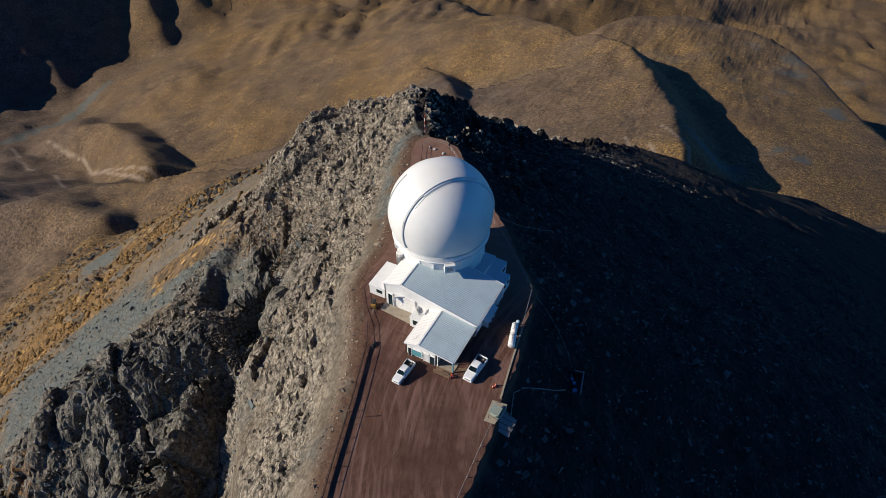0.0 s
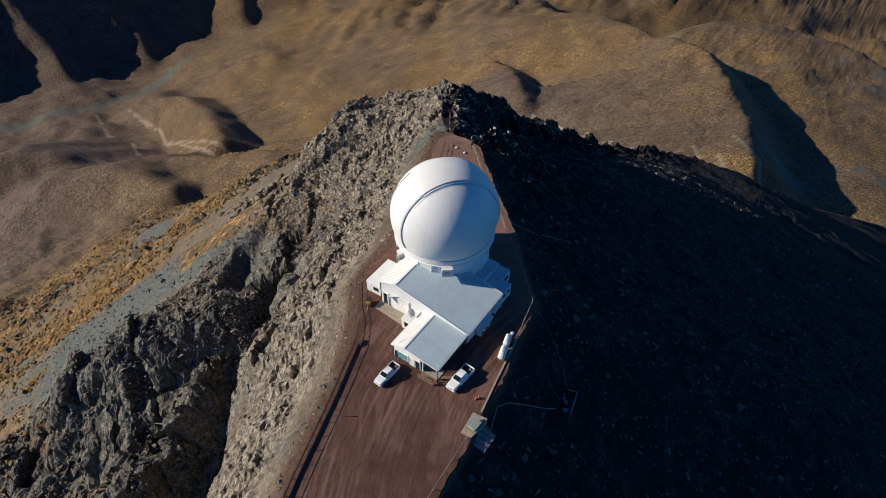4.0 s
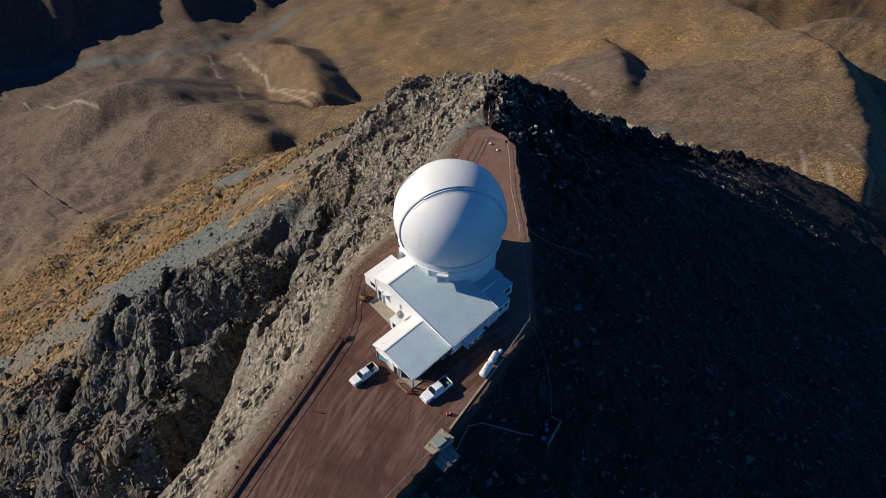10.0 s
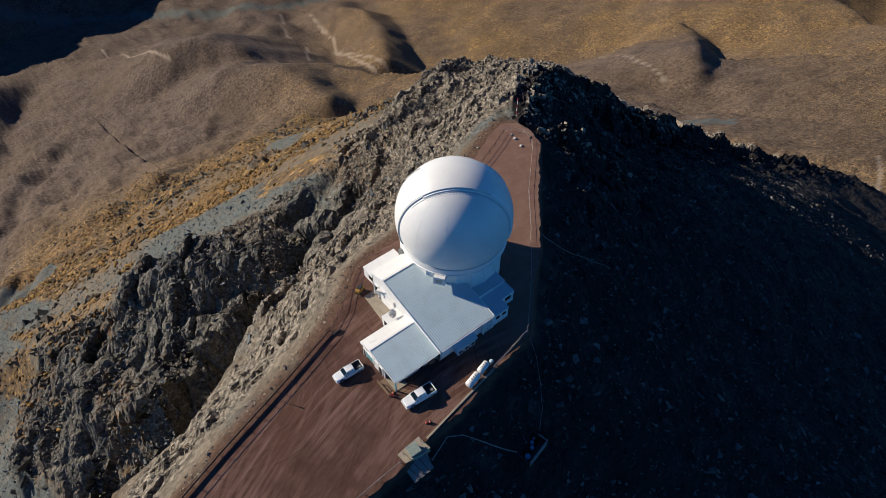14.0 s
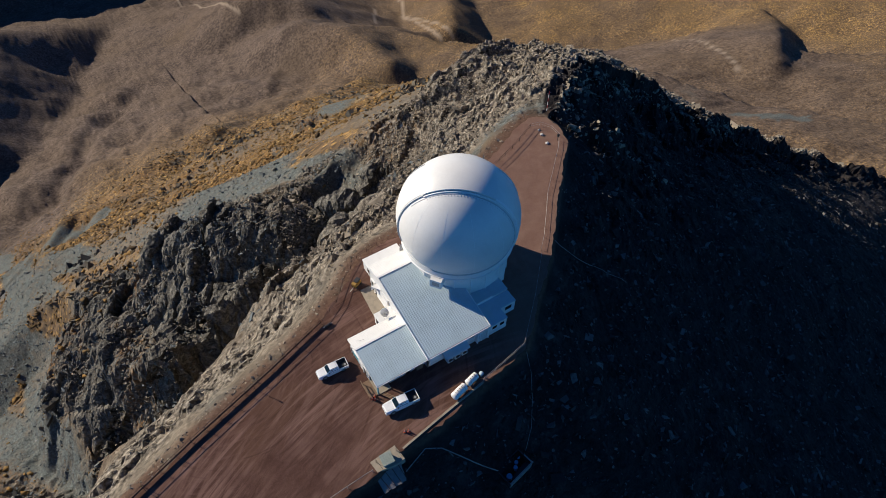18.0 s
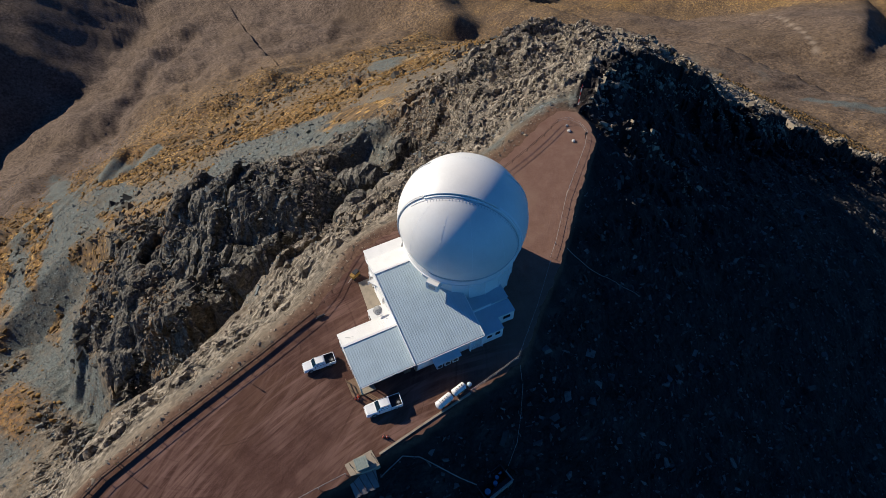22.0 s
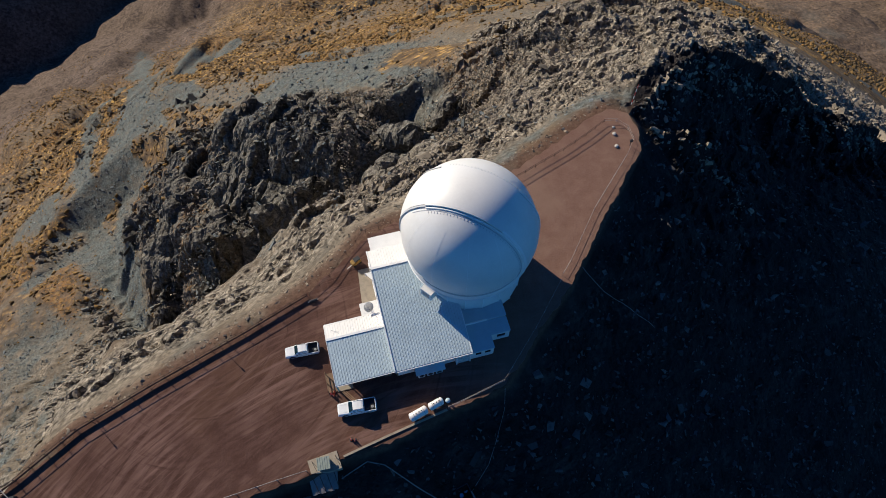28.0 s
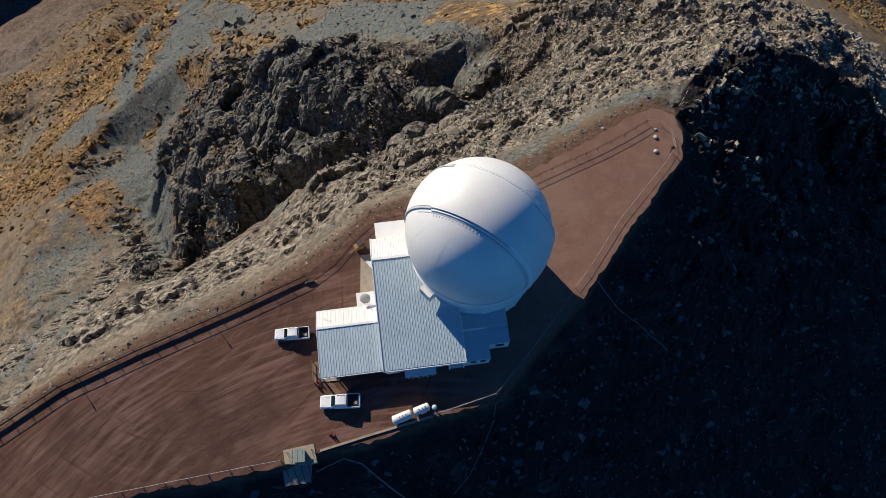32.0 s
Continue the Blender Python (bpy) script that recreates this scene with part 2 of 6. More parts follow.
LAND, PAD = land_material(), pad_material()
BOULDER = rock_material("boulder_rock", (0.095, 0.083, 0.067), (0.225, 0.191, 0.148), (0.31, 0.25, 0.18))
# stones of the lee slope: mostly near-black, shade painted into their tone
SHADE_DARK_STONE = rock_material("shade_dark_stone", (0.01, 0.009, 0.009), (0.042, 0.038, 0.036), (0.15, 0.138, 0.128))
SCREE_STONE = rock_material("scree_stone", (0.07, 0.078, 0.078), (0.14, 0.155, 0.155), (0.2, 0.2, 0.185))
CRAG = rock_material("crag_rock", (0.04, 0.038, 0.035), (0.095, 0.086, 0.071), (0.145, 0.12, 0.083))
DOME_WHITE = paint("dome_white_paint", (0.72, 0.705, 0.675), 0.45, 0, 0.05, 0.25)
WHITE = paint("white_wall_paint", (0.72, 0.71, 0.685), 0.55, 0, 0.06, 0.5)
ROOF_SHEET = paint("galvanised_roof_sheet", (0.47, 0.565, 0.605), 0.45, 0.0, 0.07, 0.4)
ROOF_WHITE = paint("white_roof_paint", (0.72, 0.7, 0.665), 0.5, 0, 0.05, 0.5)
TRIM = paint("white_trim", (0.8, 0.79, 0.77), 0.5, 0, 0.05)
SHUTTER_DARK = paint("grey_seal", (0.5, 0.51, 0.515), 0.6)
RUST = paint("rusted_steel", (0.1, 0.055, 0.04), 0.8, 0.3, 0.25, 3)
STEEL = paint("grey_steel", (0.4, 0.4, 0.39), 0.45, 0.6, 0.15, 2)
TEAL = paint("teal_panel", (0.12, 0.32, 0.36), 0.5, 0, 0.1)
CONCRETE = paint("pale_concrete", (0.34, 0.285, 0.215), 0.9, 0, 0.15, 1.2)
CAR_WHITE = paint("white_car_paint", (0.8, 0.8, 0.79), 0.25, 0, 0.04, 1.5)
RUBBER = paint("black_rubber", (0.02, 0.02, 0.021), 0.85, 0, 0.15, 5)
BLACK = paint("black_plastic", (0.025, 0.025, 0.027), 0.6, 0, 0.15, 4)
ORANGE = paint("orange_plastic", (0.7, 0.1, 0.03), 0.6, 0, 0.1, 4)
YELLOW = paint("weathered_yellow_paint", (0.35, 0.2, 0.04), 0.6, 0, 0.2, 4)
TIMBER = paint("weathered_timber", (0.22, 0.14, 0.085), 0.85, 0, 0.2, 3)
GREEN = paint("pale_green_sheet", (0.3, 0.34, 0.29), 0.6, 0, 0.1, 2)
BLUE = paint("blue_plastic", (0.12, 0.25, 0.4), 0.5, 0, 0.1, 4)
CABLE = paint("pale_pipe", (0.27, 0.235, 0.21), 0.6, 0, 0.15, 2)
GLASS, gnt, gb = material("tinted_glass", 0.06, 0.0, 0.6)
gb.inputs["Base Color"].default_value = (0.015, 0.03, 0.035, 1)
RED_LAMP = paint("red_lens", (0.4, 0.02, 0.015), 0.3, 0, 0.05)
CLEAR_LAMP = paint("clear_lens", (0.7, 0.72, 0.74), 0.12, 0.3, 0.05)
FENCE_PALE = paint("dusty_pipe_paint", (0.36, 0.3, 0.255), 0.6, 0, 0.15, 2)
CHROME = paint("chrome", (0.7, 0.7, 0.7), 0.18, 1.0, 0.05)


# ---- mesh helpers ----
def mesh_of(bm, name, mat, smooth=False):
    me = bpy.data.meshes.new(name)
    bm.to_mesh(me)
    bm.free()
    if mat:
        me.materials.append(mat)
    if smooth:
        me.polygons.foreach_set("use_smooth", [True] * len(me.polygons))
    return me


def part(name, bm, mat, parent=None, label="", smooth=False):
    ob = new(name, bm if isinstance(bm, bpy.types.Mesh) else mesh_of(bm, name, mat, smooth))
    if parent:
        ob.parent = parent
    if label:
        ob["label"] = label
    return ob


def thing(name, label, category, m=None, group="", kind=""):
    ob = new(name)
    ob.empty_display_size = 0.3
    if m is not None:
        ob.matrix_world = m
    return tagged(ob, label, category, group, kind)


def box(x0, x1, y0, y1, z0, z1, bevel=0.0, bm=None):
    own = bmesh.new()
    bmesh.ops.create_cube(own, size=1, matrix=Matrix.Translation(((x0 + x1) / 2, (y0 + y1) / 2, (z0 + z1) / 2)) @ Matrix.Diagonal((x1 - x0, y1 - y0, z1 - z0, 1)))
    if bevel:
        bmesh.ops.bevel(own, geom=own.edges[:], offset=bevel, segments=2, affect="EDGES")
    return merged(bm, own)


def merged(bm, own):
    if bm is None:
        return own
    me = bpy.data.meshes.new("joined")
    own.to_mesh(me)
    own.free()
    bm.from_mesh(me)
    bpy.data.meshes.remove(me)
    return bm


def prism(outline, z0, z1, bm=None):
    """An upright prism over a plan outline; z0 and z1 may be functions of x, y."""
    own = bmesh.new()
    f0 = z0 if callable(z0) else (lambda x, y: z0)
    f1 = z1 if callable(z1) else (lambda x, y: z1)
    a = [own.verts.new((x, y, f0(x, y))) for x, y in outline]
    b = [own.verts.new((x, y, f1(x, y))) for x, y in outline]
    n = len(outline)
    own.faces.new(a[::-1])
    own.faces.new(b)
    for i in range(n):
        own.faces.new((a[i], a[(i + 1) % n], b[(i + 1) % n], b[i]))
    bmesh.ops.recalc_face_normals(own, faces=own.faces[:])
    return merged(bm, own)


def rod(a, b, r, sides=8, bm=None, r2=None):
    a, b = Vector(a), Vector(b)
    d = b - a
    own = bmesh.new()
    m = Matrix.Translation((a + b) / 2) @ d.to_track_quat("Z", "Y").to_matrix().to_4x4()
    bmesh.ops.create_cone(own, cap_ends=True, segments=sides, radius1=r, radius2=r if r2 is None else r2, depth=d.length, matrix=m)
    return merged(bm, own)


def beam(a, b, w, h, bm=None):
    """A rectangular bar from a to b, w wide and h high."""
    a, b = Vector(a), Vector(b)
    d = b - a
    own = bmesh.new()
    m = Matrix.Translation((a + b) / 2) @ d.to_track_quat("X", "Z").to_matrix().to_4x4() @ Matrix.Diagonal((d.length, w, h, 1))
    bmesh.ops.create_cube(own, size=1, matrix=m)
    return merged(bm, own)


def disc(c, r, h, sides=24, bm=None, r2=None):
    return rod((c[0], c[1], c[2]), (c[0], c[1], c[2] + h), r, sides, bm, r2)


# ---- the land ----
def lattice(ix, iy, seed, iz=None):
    h = ix.astype(np.int64) * 374761393 + iy.astype(np.int64) * 668265263 + seed * 974634777
    if iz is not None:
        h = h + iz.astype(np.int64) * 2147483647
    h = (h ^ (h >> 13)) * 1274126177
    h = h ^ (h >> 16)
    return (h & 0xFFFFFF).astype(np.float64) / 0xFFFFFF


def vnoise(x, y, seed=0):
    """Smooth noise in 0..1 over a plan."""
    ix, iy = np.floor(x), np.floor(y)
    fx, fy = x - ix, y - iy
    ux, uy = fx * fx * fx * (fx * (fx * 6 - 15) + 10), fy * fy * fy * (fy * (fy * 6 - 15) + 10)
    a, b = lattice(ix, iy, seed), lattice(ix + 1, iy, seed)
    c, d = lattice(ix, iy + 1, seed), lattice(ix + 1, iy + 1, seed)
    return (a * (1 - ux) + b * ux) * (1 - uy) + (c * (1 - ux) + d * ux) * uy


def fbm(x, y, size, octaves=5, gain=0.5, seed=0):
    s, amp, tot = 0, 1.0, 0.0
    for k in range(octaves):
        a = 0.6 * k
        rx, ry = math.cos(a) * x + math.sin(a) * y, -math.sin(a) * x + math.cos(a) * y
        s = s + amp * (vnoise(rx / size * 2**k + 17.3 * k, ry / size * 2**k - 9.1 * k, seed + k) - 0.5)
        tot += amp
        amp *= gain
    return s / tot * 2


def ridged(x, y, size, octaves=4, gain=0.5, seed=0):
    s, amp, tot = 0, 1.0, 0.0
    for k in range(octaves):
        s = s + amp * (1 - np.abs(2 * vnoise(x / size * 2**k + 5.7 * k, y / size * 2**k + 3.3 * k, seed + k) - 1))
        tot += amp
        amp *= gain
    return s / tot


def cells(x, y, size, seed=0):
    """Flat-topped blocks: for every place a value of its nearest seed, and the distance to the joint."""
    gx, gy = np.floor(x / size), np.floor(y / size)
    best, second, val = np.full(x.shape, 1e9), np.full(x.shape, 1e9), np.zeros(x.shape)
    for i in (-1, 0, 1):
        for j in (-1, 0, 1):
            cx, cy = gx + i, gy + j
            px, py = (cx + lattice(cx, cy, seed)) * size, (cy + lattice(cx, cy, seed + 7)) * size
            d = np.hypot(x - px, y - py)
            near = d < best
            second = np.where(near, best, np.minimum(second, d))
            val = np.where(near, lattice(cx, cy, seed + 13), val)
            best = np.where(near, d, best)
    return val, second - best


def smoothstep(a, b, v):
    t = np.clip((v - a) / (b - a), 0, 1)
    return t * t * (3 - 2 * t)


def along(x, y, line):
    """Distance to a line of (x, y, z) points, the height of the line there, and the side (left positive)."""
    best = np.full(x.shape, 1e12)
    z, side = np.zeros(x.shape), np.zeros(x.shape)
    for (ax, ay, az), (bx, by, bz) in zip(line, line[1:]):
        dx, dy = bx - ax, by - ay
        t = np.clip(((x - ax) * dx + (y - ay) * dy) / (dx * dx + dy * dy), 0, 1)
        d = np.hypot(x - ax - t * dx, y - ay - t * dy)
        near = d < best
        z = np.where(near, az + t * (bz - az), z)
        side = np.where(near, np.sign(dx * (y - ay) - dy * (x - ax)), side)
        best = np.where(near, d, best)
    return best, z, side


def inside(x, y, ring):
    c = np.zeros(x.shape, bool)
    for (ax, ay), (bx, by) in zip(ring, ring[1:] + ring[:1]):
        if ay != by:
            c ^= ((ay > y) != (by > y)) & (x < (bx - ax) * (y - ay) / (by - ay) + ax)
    return c


def smax(a, b, k):
    h = np.clip(0.5 + 0.5 * (a - b) / k, 0, 1)
    return b * (1 - h) + a * h + k * h * (1 - h)


def smin(a, b, k):
    return -smax(-a, -b, k)


PAD_RING = [(-62, -9), (-52, -5), (-44, -1), (-36, 3.8), (-26, 7.5), (-12, 12.2), (-2, 16.4), (3.4, 19.4), (9, 23.7), (14, 25), (23, 25.6), (33.5, 29),
            (45, 33.6), (52, 37), (56, 38.4), (59.5, 36.5), (60, 33.5), (58.3, 28.5), (50, 20), (45, 14.9), (38, 7.5), (31, 1.6), (23.6, -5.2), (14, -7),
            (4.5, -9), (-2, -9.4), (-6, -10.4), (-19, -11.2), (-30, -11.6), (-50, -13.5), (-64, -16)]
RIB = [(64, 33.5, -0.8), (67, 31.5, -2.2), (71.8, 29.2, -4.8), (78, 24.8, -9.6), (80, 20.7, -12.2)]
STREAM = [(-23, 1324, 0), (-100, 1129, 0), (-145, 1009, 0), (-215, 900, 0), (-250, 800, 0), (-330, 640, 0), (-420, 500, 0)]
GULLY = [(18, 66, -54), (6, 66, -59), (-6, 65, -68), (-18, 61, -80), (-36, 55, -100), (-52, 66, -123), (-66, 88, -143), (-80, 108, -167), (-92, 126, -178), (-106, 148, -188), (-125, 178, -203)]
SPINE = [(-64, 158, -140), (-54, 148, -124), (-34, 124, -97), (-15, 115, -70), (-6, 98, -50), (3, 86, -46), (12, 79, -40), (20, 80, -49)]
OUTCROPS = [(86, 266, 11, 9), (74, 258, 7, 6), (98, 285, 7, 5), (55, 248, 6, 4), (34, 345, 9, 5), (48, 332, 7, 5), (12, 360, 6, 4), (-140, 168, 9, 6), (-128, 176, 6, 4), (33, 210, 5, 3.5), (100, 590, 14, 7), (60, 560, 10, 5), (-20, 300, 5, 3), (120, 420, 9, 5), (150, 440, 7, 4)]
BUTTRESSES = [[(-6, 96, -52), (-18, 82, -62), (-29, 75, -71), (-38, 69, -88), (-44, 64, -107)],
              [(-17, 114, -72), (-32, 90, -87), (-43, 77, -98), (-52, 70, -118)], [(-38, 127, -101), (-56, 108, -119), (-63, 92, -133)],
              [(-56, 150, -128), (-72, 136, -143), (-78, 117, -157), (-74, 106, -157)], [(-62, 156, -136), (-80, 143, -150), (-89, 131, -168)]]
NORTH_RIM = [(-70, -12, 0), (-44, -1, 0), (-26, 7.5, 0), (-2, 16.4, 0), (9, 23.7, 0), (23, 25.6, 0), (45, 33.6, 0), (58, 36, 0), (63, 38, 0), (69, 43, -1), (78, 46.5, -2), (93, 51, -10),
             (110, 50, -22), (128, 49, -38), (238, 52, -116), (358, 29, -199), (431, -39, -249), (554, -109, -327), (661, -199, -416), (1000, -400, -600), (2500, -900, -1200)]


def hill(z, x, y, line, sunny, lee, k=12.0):
    """A spur laid over the ground: its crest, the slope of its sunny and of its lee side."""
    d, top, side = along(x, y, line)
    # how far a place lies to the lee: across the sun's bearing from the crest
    e = max(abs(a - b) for (a, _, _), (b, _, _) in zip(line, line[1:])) * 0.02 + 2
    dx, _, _ = along(x + e * math.cos(SUN_AZ), y + e * math.sin(SUN_AZ), line)
    lee_ness = smoothstep(-0.25, 0.55, (dx - d) / e * -1)
    d = np.sqrt(d * d + 18.0**2) - 18.0
    return smax(z, top - (sunny + (lee - sunny) * lee_ness) * d - 0.7 * np.maximum(d - 260, 0) * (sunny < 0.2), k)


def heights(x, y):
    """The bare height of the land and its cover, for plan coordinates."""
    d, top, side = along(x, y, NORTH_RIM)
    ring = [(a, b, 0.0) for a, b in PAD_RING]
    dp, _, _ = along(x, y, ring + ring[:1])
    within = inside(x, y, PAD_RING)
    dp = np.where(within, 0, dp)
    wob = fbm(x, y, 90, 4, 0.5, 3)
    bearing = np.degrees(np.arctan2(y - 20, x - 30))
    deep = np.interp(bearing, [-180, -60, -10, 10, 30, 60, 120, 180], [1.0, 1.0, 0.62, 0.68, 0.95, 1.0, 1.03, 1.08])
    fall = 1500 * (1 - np.exp(-np.maximum(d - 3, 0) / 1450)) * deep
    level = 1 - (1 - np.exp(-np.maximum(d - 150, 0) / 500)) * smoothstep(52, 70, bearing)
    north = top * level - fall
    south = top - 0.80 * d
    north = north - 24 * smoothstep(60, 160, d) * smoothstep(800, 380, d) - 38 * np.exp(-(((x + 90) / 170) ** 2) - ((y - 430) / 240) ** 2)
    z = np.where(side >= 0, north, south)
    # the summit shoulder
    rim = np.where(side >= 0, -np.interp(x, [-45, -25, -8, 15], [2.4, 1.7, 1.25, 0.95]) * np.maximum(dp - 2.0, 0) - 0.05 * dp, -1.1 * np.minimum(dp, 1.5) - 0.64 * np.maximum(dp - 1.5, 0))
    z = np.maximum(z, rim)
    # the rubble bench on the north flank, ending in a broken cliff
    edge = [(112, 74, -26), (98, 86, -25), (84, 92, -26), (66, 89, -26), (52, 82, -31), (44, 70, -31), (34, 60, -25), (22, 50, -18), (12, 42, -14)]
    db, tb, _ = along(x, y, edge)
    bench = inside(x, y, [(p[0], p[1]) for p in edge] + [(10, 28), (50, 36), (66, 44), (100, 60)])
    z = np.maximum(z, np.where(bench, np.minimum(tb + 0.42 * db, -0.22 * dp - 0.4), tb - 1.7 * db))
    # western basin below the pad
    z = z - 38 * smoothstep(-40, -75, x) * smoothstep(-60, 30, y) * smoothstep(500, 250, np.hypot(x, y))
    # rocky outcrop past the tip of the pad
    crest = [(61, 40.5, -2), (69, 45.5, -1.2), (79, 49.5, -2), (93, 55, -10.5), (106, 70, -25)]
    dc, tc, _ = along(x, y, crest)
    z = smax(z, tc - 0.8 * np.maximum(dc - 3, 0), 4)
    # the deep gully, and the butte of crags beyond it: its spine and the buttresses that stand out of its face
    dg, tg, _ = along(x, y, GULLY)
    z = smin(z, tg + np.interp(x, [-100, -85, -60, -45], [0.15, 0.3, 0.8, 3.0]) * np.maximum(dg - 1.5, 0), 3)
    ds, ts, ss = along(x, y, SPINE)
    z = smax(z, ts - np.where(ss > 0, 1.4, 1.45) * np.maximum(ds - 4, 0), 3)
    da = ds
    for rib in BUTTRESSES:
        df, tf, _ = along(x, y, rib)
        z = smax(z, tf - 1.5 * np.maximum(df - 3.5, 0), 2.0)
        da = np.minimum(da, df)
    z = smin(z, -60 + 1.6 * np.maximum(np.hypot(x - 31, y - 87) - 5, 0), 3)
    saddle = np.clip(smoothstep(11, 5, np.hypot(x - 33, y - 93)), 0, 1)
    outflow = smoothstep(16, 7, dg) * smoothstep(-66, -80, x)
    # a rib of fins running down from the rubble bench
    fins = [(64, 80, -22), (70, 92, -30), (77, 110, -50), (79, 124, -73), (76, 140, -98)]
    dn, tn, _ = along(x, y, fins)
    z = smax(z, tn - 1.15 * np.maximum(dn - 2, 0), 3)
    # a low broken rib of blocks on the shaded slope below the tip
    dr2, tr2, _ = along(x, y, RIB)
    z = smax(z, tr2 - 1.5 * dr2 - 4.5 * smoothstep(0.42, 0.62, vnoise(x / 3.1, y / 3.1, 121)), 0.6)
    # the stream bed to the west
    dw, _, _ = along(x, y, STREAM)
    z = z - 16 * smoothstep(45, 4, dw) + 9 * smoothstep(40, 70, dw) * smoothstep(230, 90, dw) * (ridged(x * 0.9 + y * 0.4, 0.35 * y - 0.2 * x, 60, 4, 0.55, 122) - 0.55)
    crop = np.zeros(x.shape)
    for ox, oy, w, high in OUTCROPS:
        g = smoothstep(1.25 * w, 0.1 * w, np.hypot(x - ox, (y - oy) * 0.8) + 0.5 * w * fbm(x, y, 0.8 * w, 3, 0.6, 125))
        z = z + 0.75 * high * g
        crop = np.maximum(crop, g)
    # worn ribs on the slopes to the west
    z = z + smoothstep(-45, -80, x) * smoothstep(420, 200, np.hypot(x, y)) * smoothstep(10, 40, dp) * 3.5 * (ridged(0.8 * x - 0.6 * y, 0.45 * x + 0.5 * y, 34, 4, 0.55, 19) - 0.65)
    # far valley floor and its hills
    r = np.hypot(x, y)
    floor = -1150 - 0.12 * np.maximum(r - 1800, 0) + 35 * fbm(x, y, 600, 4, 0.5, 7)
    z = np.where(side >= 0, smax(z, floor, 90), smax(z, floor - 150, 90))
    z = z + wob * np.clip(d - 30, 0, 400) * 0.05
    for line, sunny, lee, k in HILLS:
        z = hill(z, x, y, line, sunny, lee, k)
    z = z + np.clip(d - 150, 0, 900) * 0.03 * fbm(x, y, 420, 5, 0.5, 11)
    # gullies down the far range
    a = np.arctan2(y - 300, x + 200)
    high = smoothstep(15, 160, z - floor) * smoothstep(1900, 2400, r) * (y > -200)
    z = z - high * (130 * ridged(a * 2600 + 60 * fbm(x, y, 300, 3, 0.5, 14), r * 0.25, 330, 6, 0.6, 15) - 48)
    # shallow draws on the grass slopes
    z = z - smoothstep(150, 500, d) * (side >= 0) * 18 * fbm(a * 900 + 30 * fbm(x, y, 200, 3, 0.5, 16), r * 0.3, 130, 5, 0.55, 17)
    # bed rock: blocks and joints, rough where the land is steep and high
    rocky = np.clip(np.maximum.reduce([smoothstep(60, 8, dc), 1.0 * bench, smoothstep(20, 8, db), smoothstep(30, 14, da), smoothstep(24, 8, dn), 0.8 * smoothstep(30, 8, dg) * smoothstep(-65, -45, x), smoothstep(34, 10, d) * smoothstep(400, 150, np.hypot(x - 30, y - 20))]), 0, 1)
    rocky = rocky * smoothstep(2.0, 12.0, dp) * (1 - outflow) * (1 - 0.8 * saddle)
    # crags: upright columns, strongest on the spur and gully walls
    col = np.clip(np.maximum.reduce([smoothstep(32, 18, da), smoothstep(20, 8, dn), smoothstep(22, 8, dg) * smoothstep(-65, -45, x), 0.7 * smoothstep(28, 8, db) * ~bench]), 0, 1) * smoothstep(4, 10, dp) * (1 - outflow) * (1 - saddle)
    wx, wy = x + 3 * fbm(x, y, 14, 3, 0.5, 21), y + 3 * fbm(x, y, 14, 3, 0.5, 22)
    v1, e1 = cells(wx, wy, 9.0, 31)
    v2, e2 = cells(wx * 1.0, wy, 3.4, 41)
    z = z + col * ((v1 - 0.5) * 6 - 1.4 * smoothstep(0.9, 0, e1) + (v2 - 0.5) * 1.0 - 0.3 * smoothstep(0.6, 0, e2))
    z = z + smoothstep(34, 16, da) * smoothstep(8, 16, dp) * 9.0 * (ridged(0.66 * wx - 0.75 * wy, 0.3 * (0.75 * wx + 0.66 * wy), 15, 3, 0.5, 46) - 0.6)
    z = z + col * 4.0 * (ridged(0.8 * wx + 0.6 * wy, 0.25 * (0.8 * wy - 0.6 * wx), 11, 3, 0.55, 45) - 0.62)
    v3, e3 = cells(wx + 40, wy - 20, 1.9, 43)
    rocky = rocky * (1 - 0.85 * smoothstep(32, 20, da))
    z = z + rocky * (2.6 * fbm(x, y, 18, 4, 0.55, 51) + (v2 - 0.5) * 1.8 + (v3 - 0.5) * 1.5 + 1.6 * (ridged(x, y, 6, 3, 0.5, 61) - 0.6))
    rimmed = smoothstep(88, 110, x) * smoothstep(420, 300, x) * smoothstep(26, 4, d)
    z = z + rimmed * (3.4 * fbm(x, y, 11, 4, 0.6, 123) + 2.0 * (v1 - 0.5) + 1.2 * (v2 - 0.5))
    dark_side = (side < 0) * smoothstep(2, 9, dp)
    z = z + dark_side * (1.8 * fbm(x, y, 14, 5, 0.6, 71) + 5 * fbm(x, y, 60, 3, 0.5, 72) * smoothstep(6, 40, dp))
    z = z + smoothstep(40, 120, d) * (1.2 * fbm(x, y, 18, 4, 0.6, 81) + smoothstep(200, 700, d) * 6 * fbm(x, y, 70, 5, 0.65, 82))
    z = np.where(within, -0.03, z)
    z = np.where(~within & (dp < 2.2), np.minimum(z, -0.03 - np.where(side >= 0, 0.2, 0.9) * dp), z)
    # cover
    rocky = np.maximum(rocky, smoothstep(32, 20, da) * (1 - outflow))
    rock = np.clip(np.maximum(rocky, col) * 1.25, 0, 1)
    gx = fbm(x, y, 120, 5, 0.6, 91)
    flow = fbm(x * 0.6 + y * 0.25, y * 0.18 - x * 0.1, 26, 4, 0.55, 92)
    scree = smoothstep(420, 60, np.hypot(x + 20, y - 90)) * smoothstep(0.2, 0.42, flow + 0.1 * smoothstep(260, 60, np.hypot(x + 30, y - 110)))
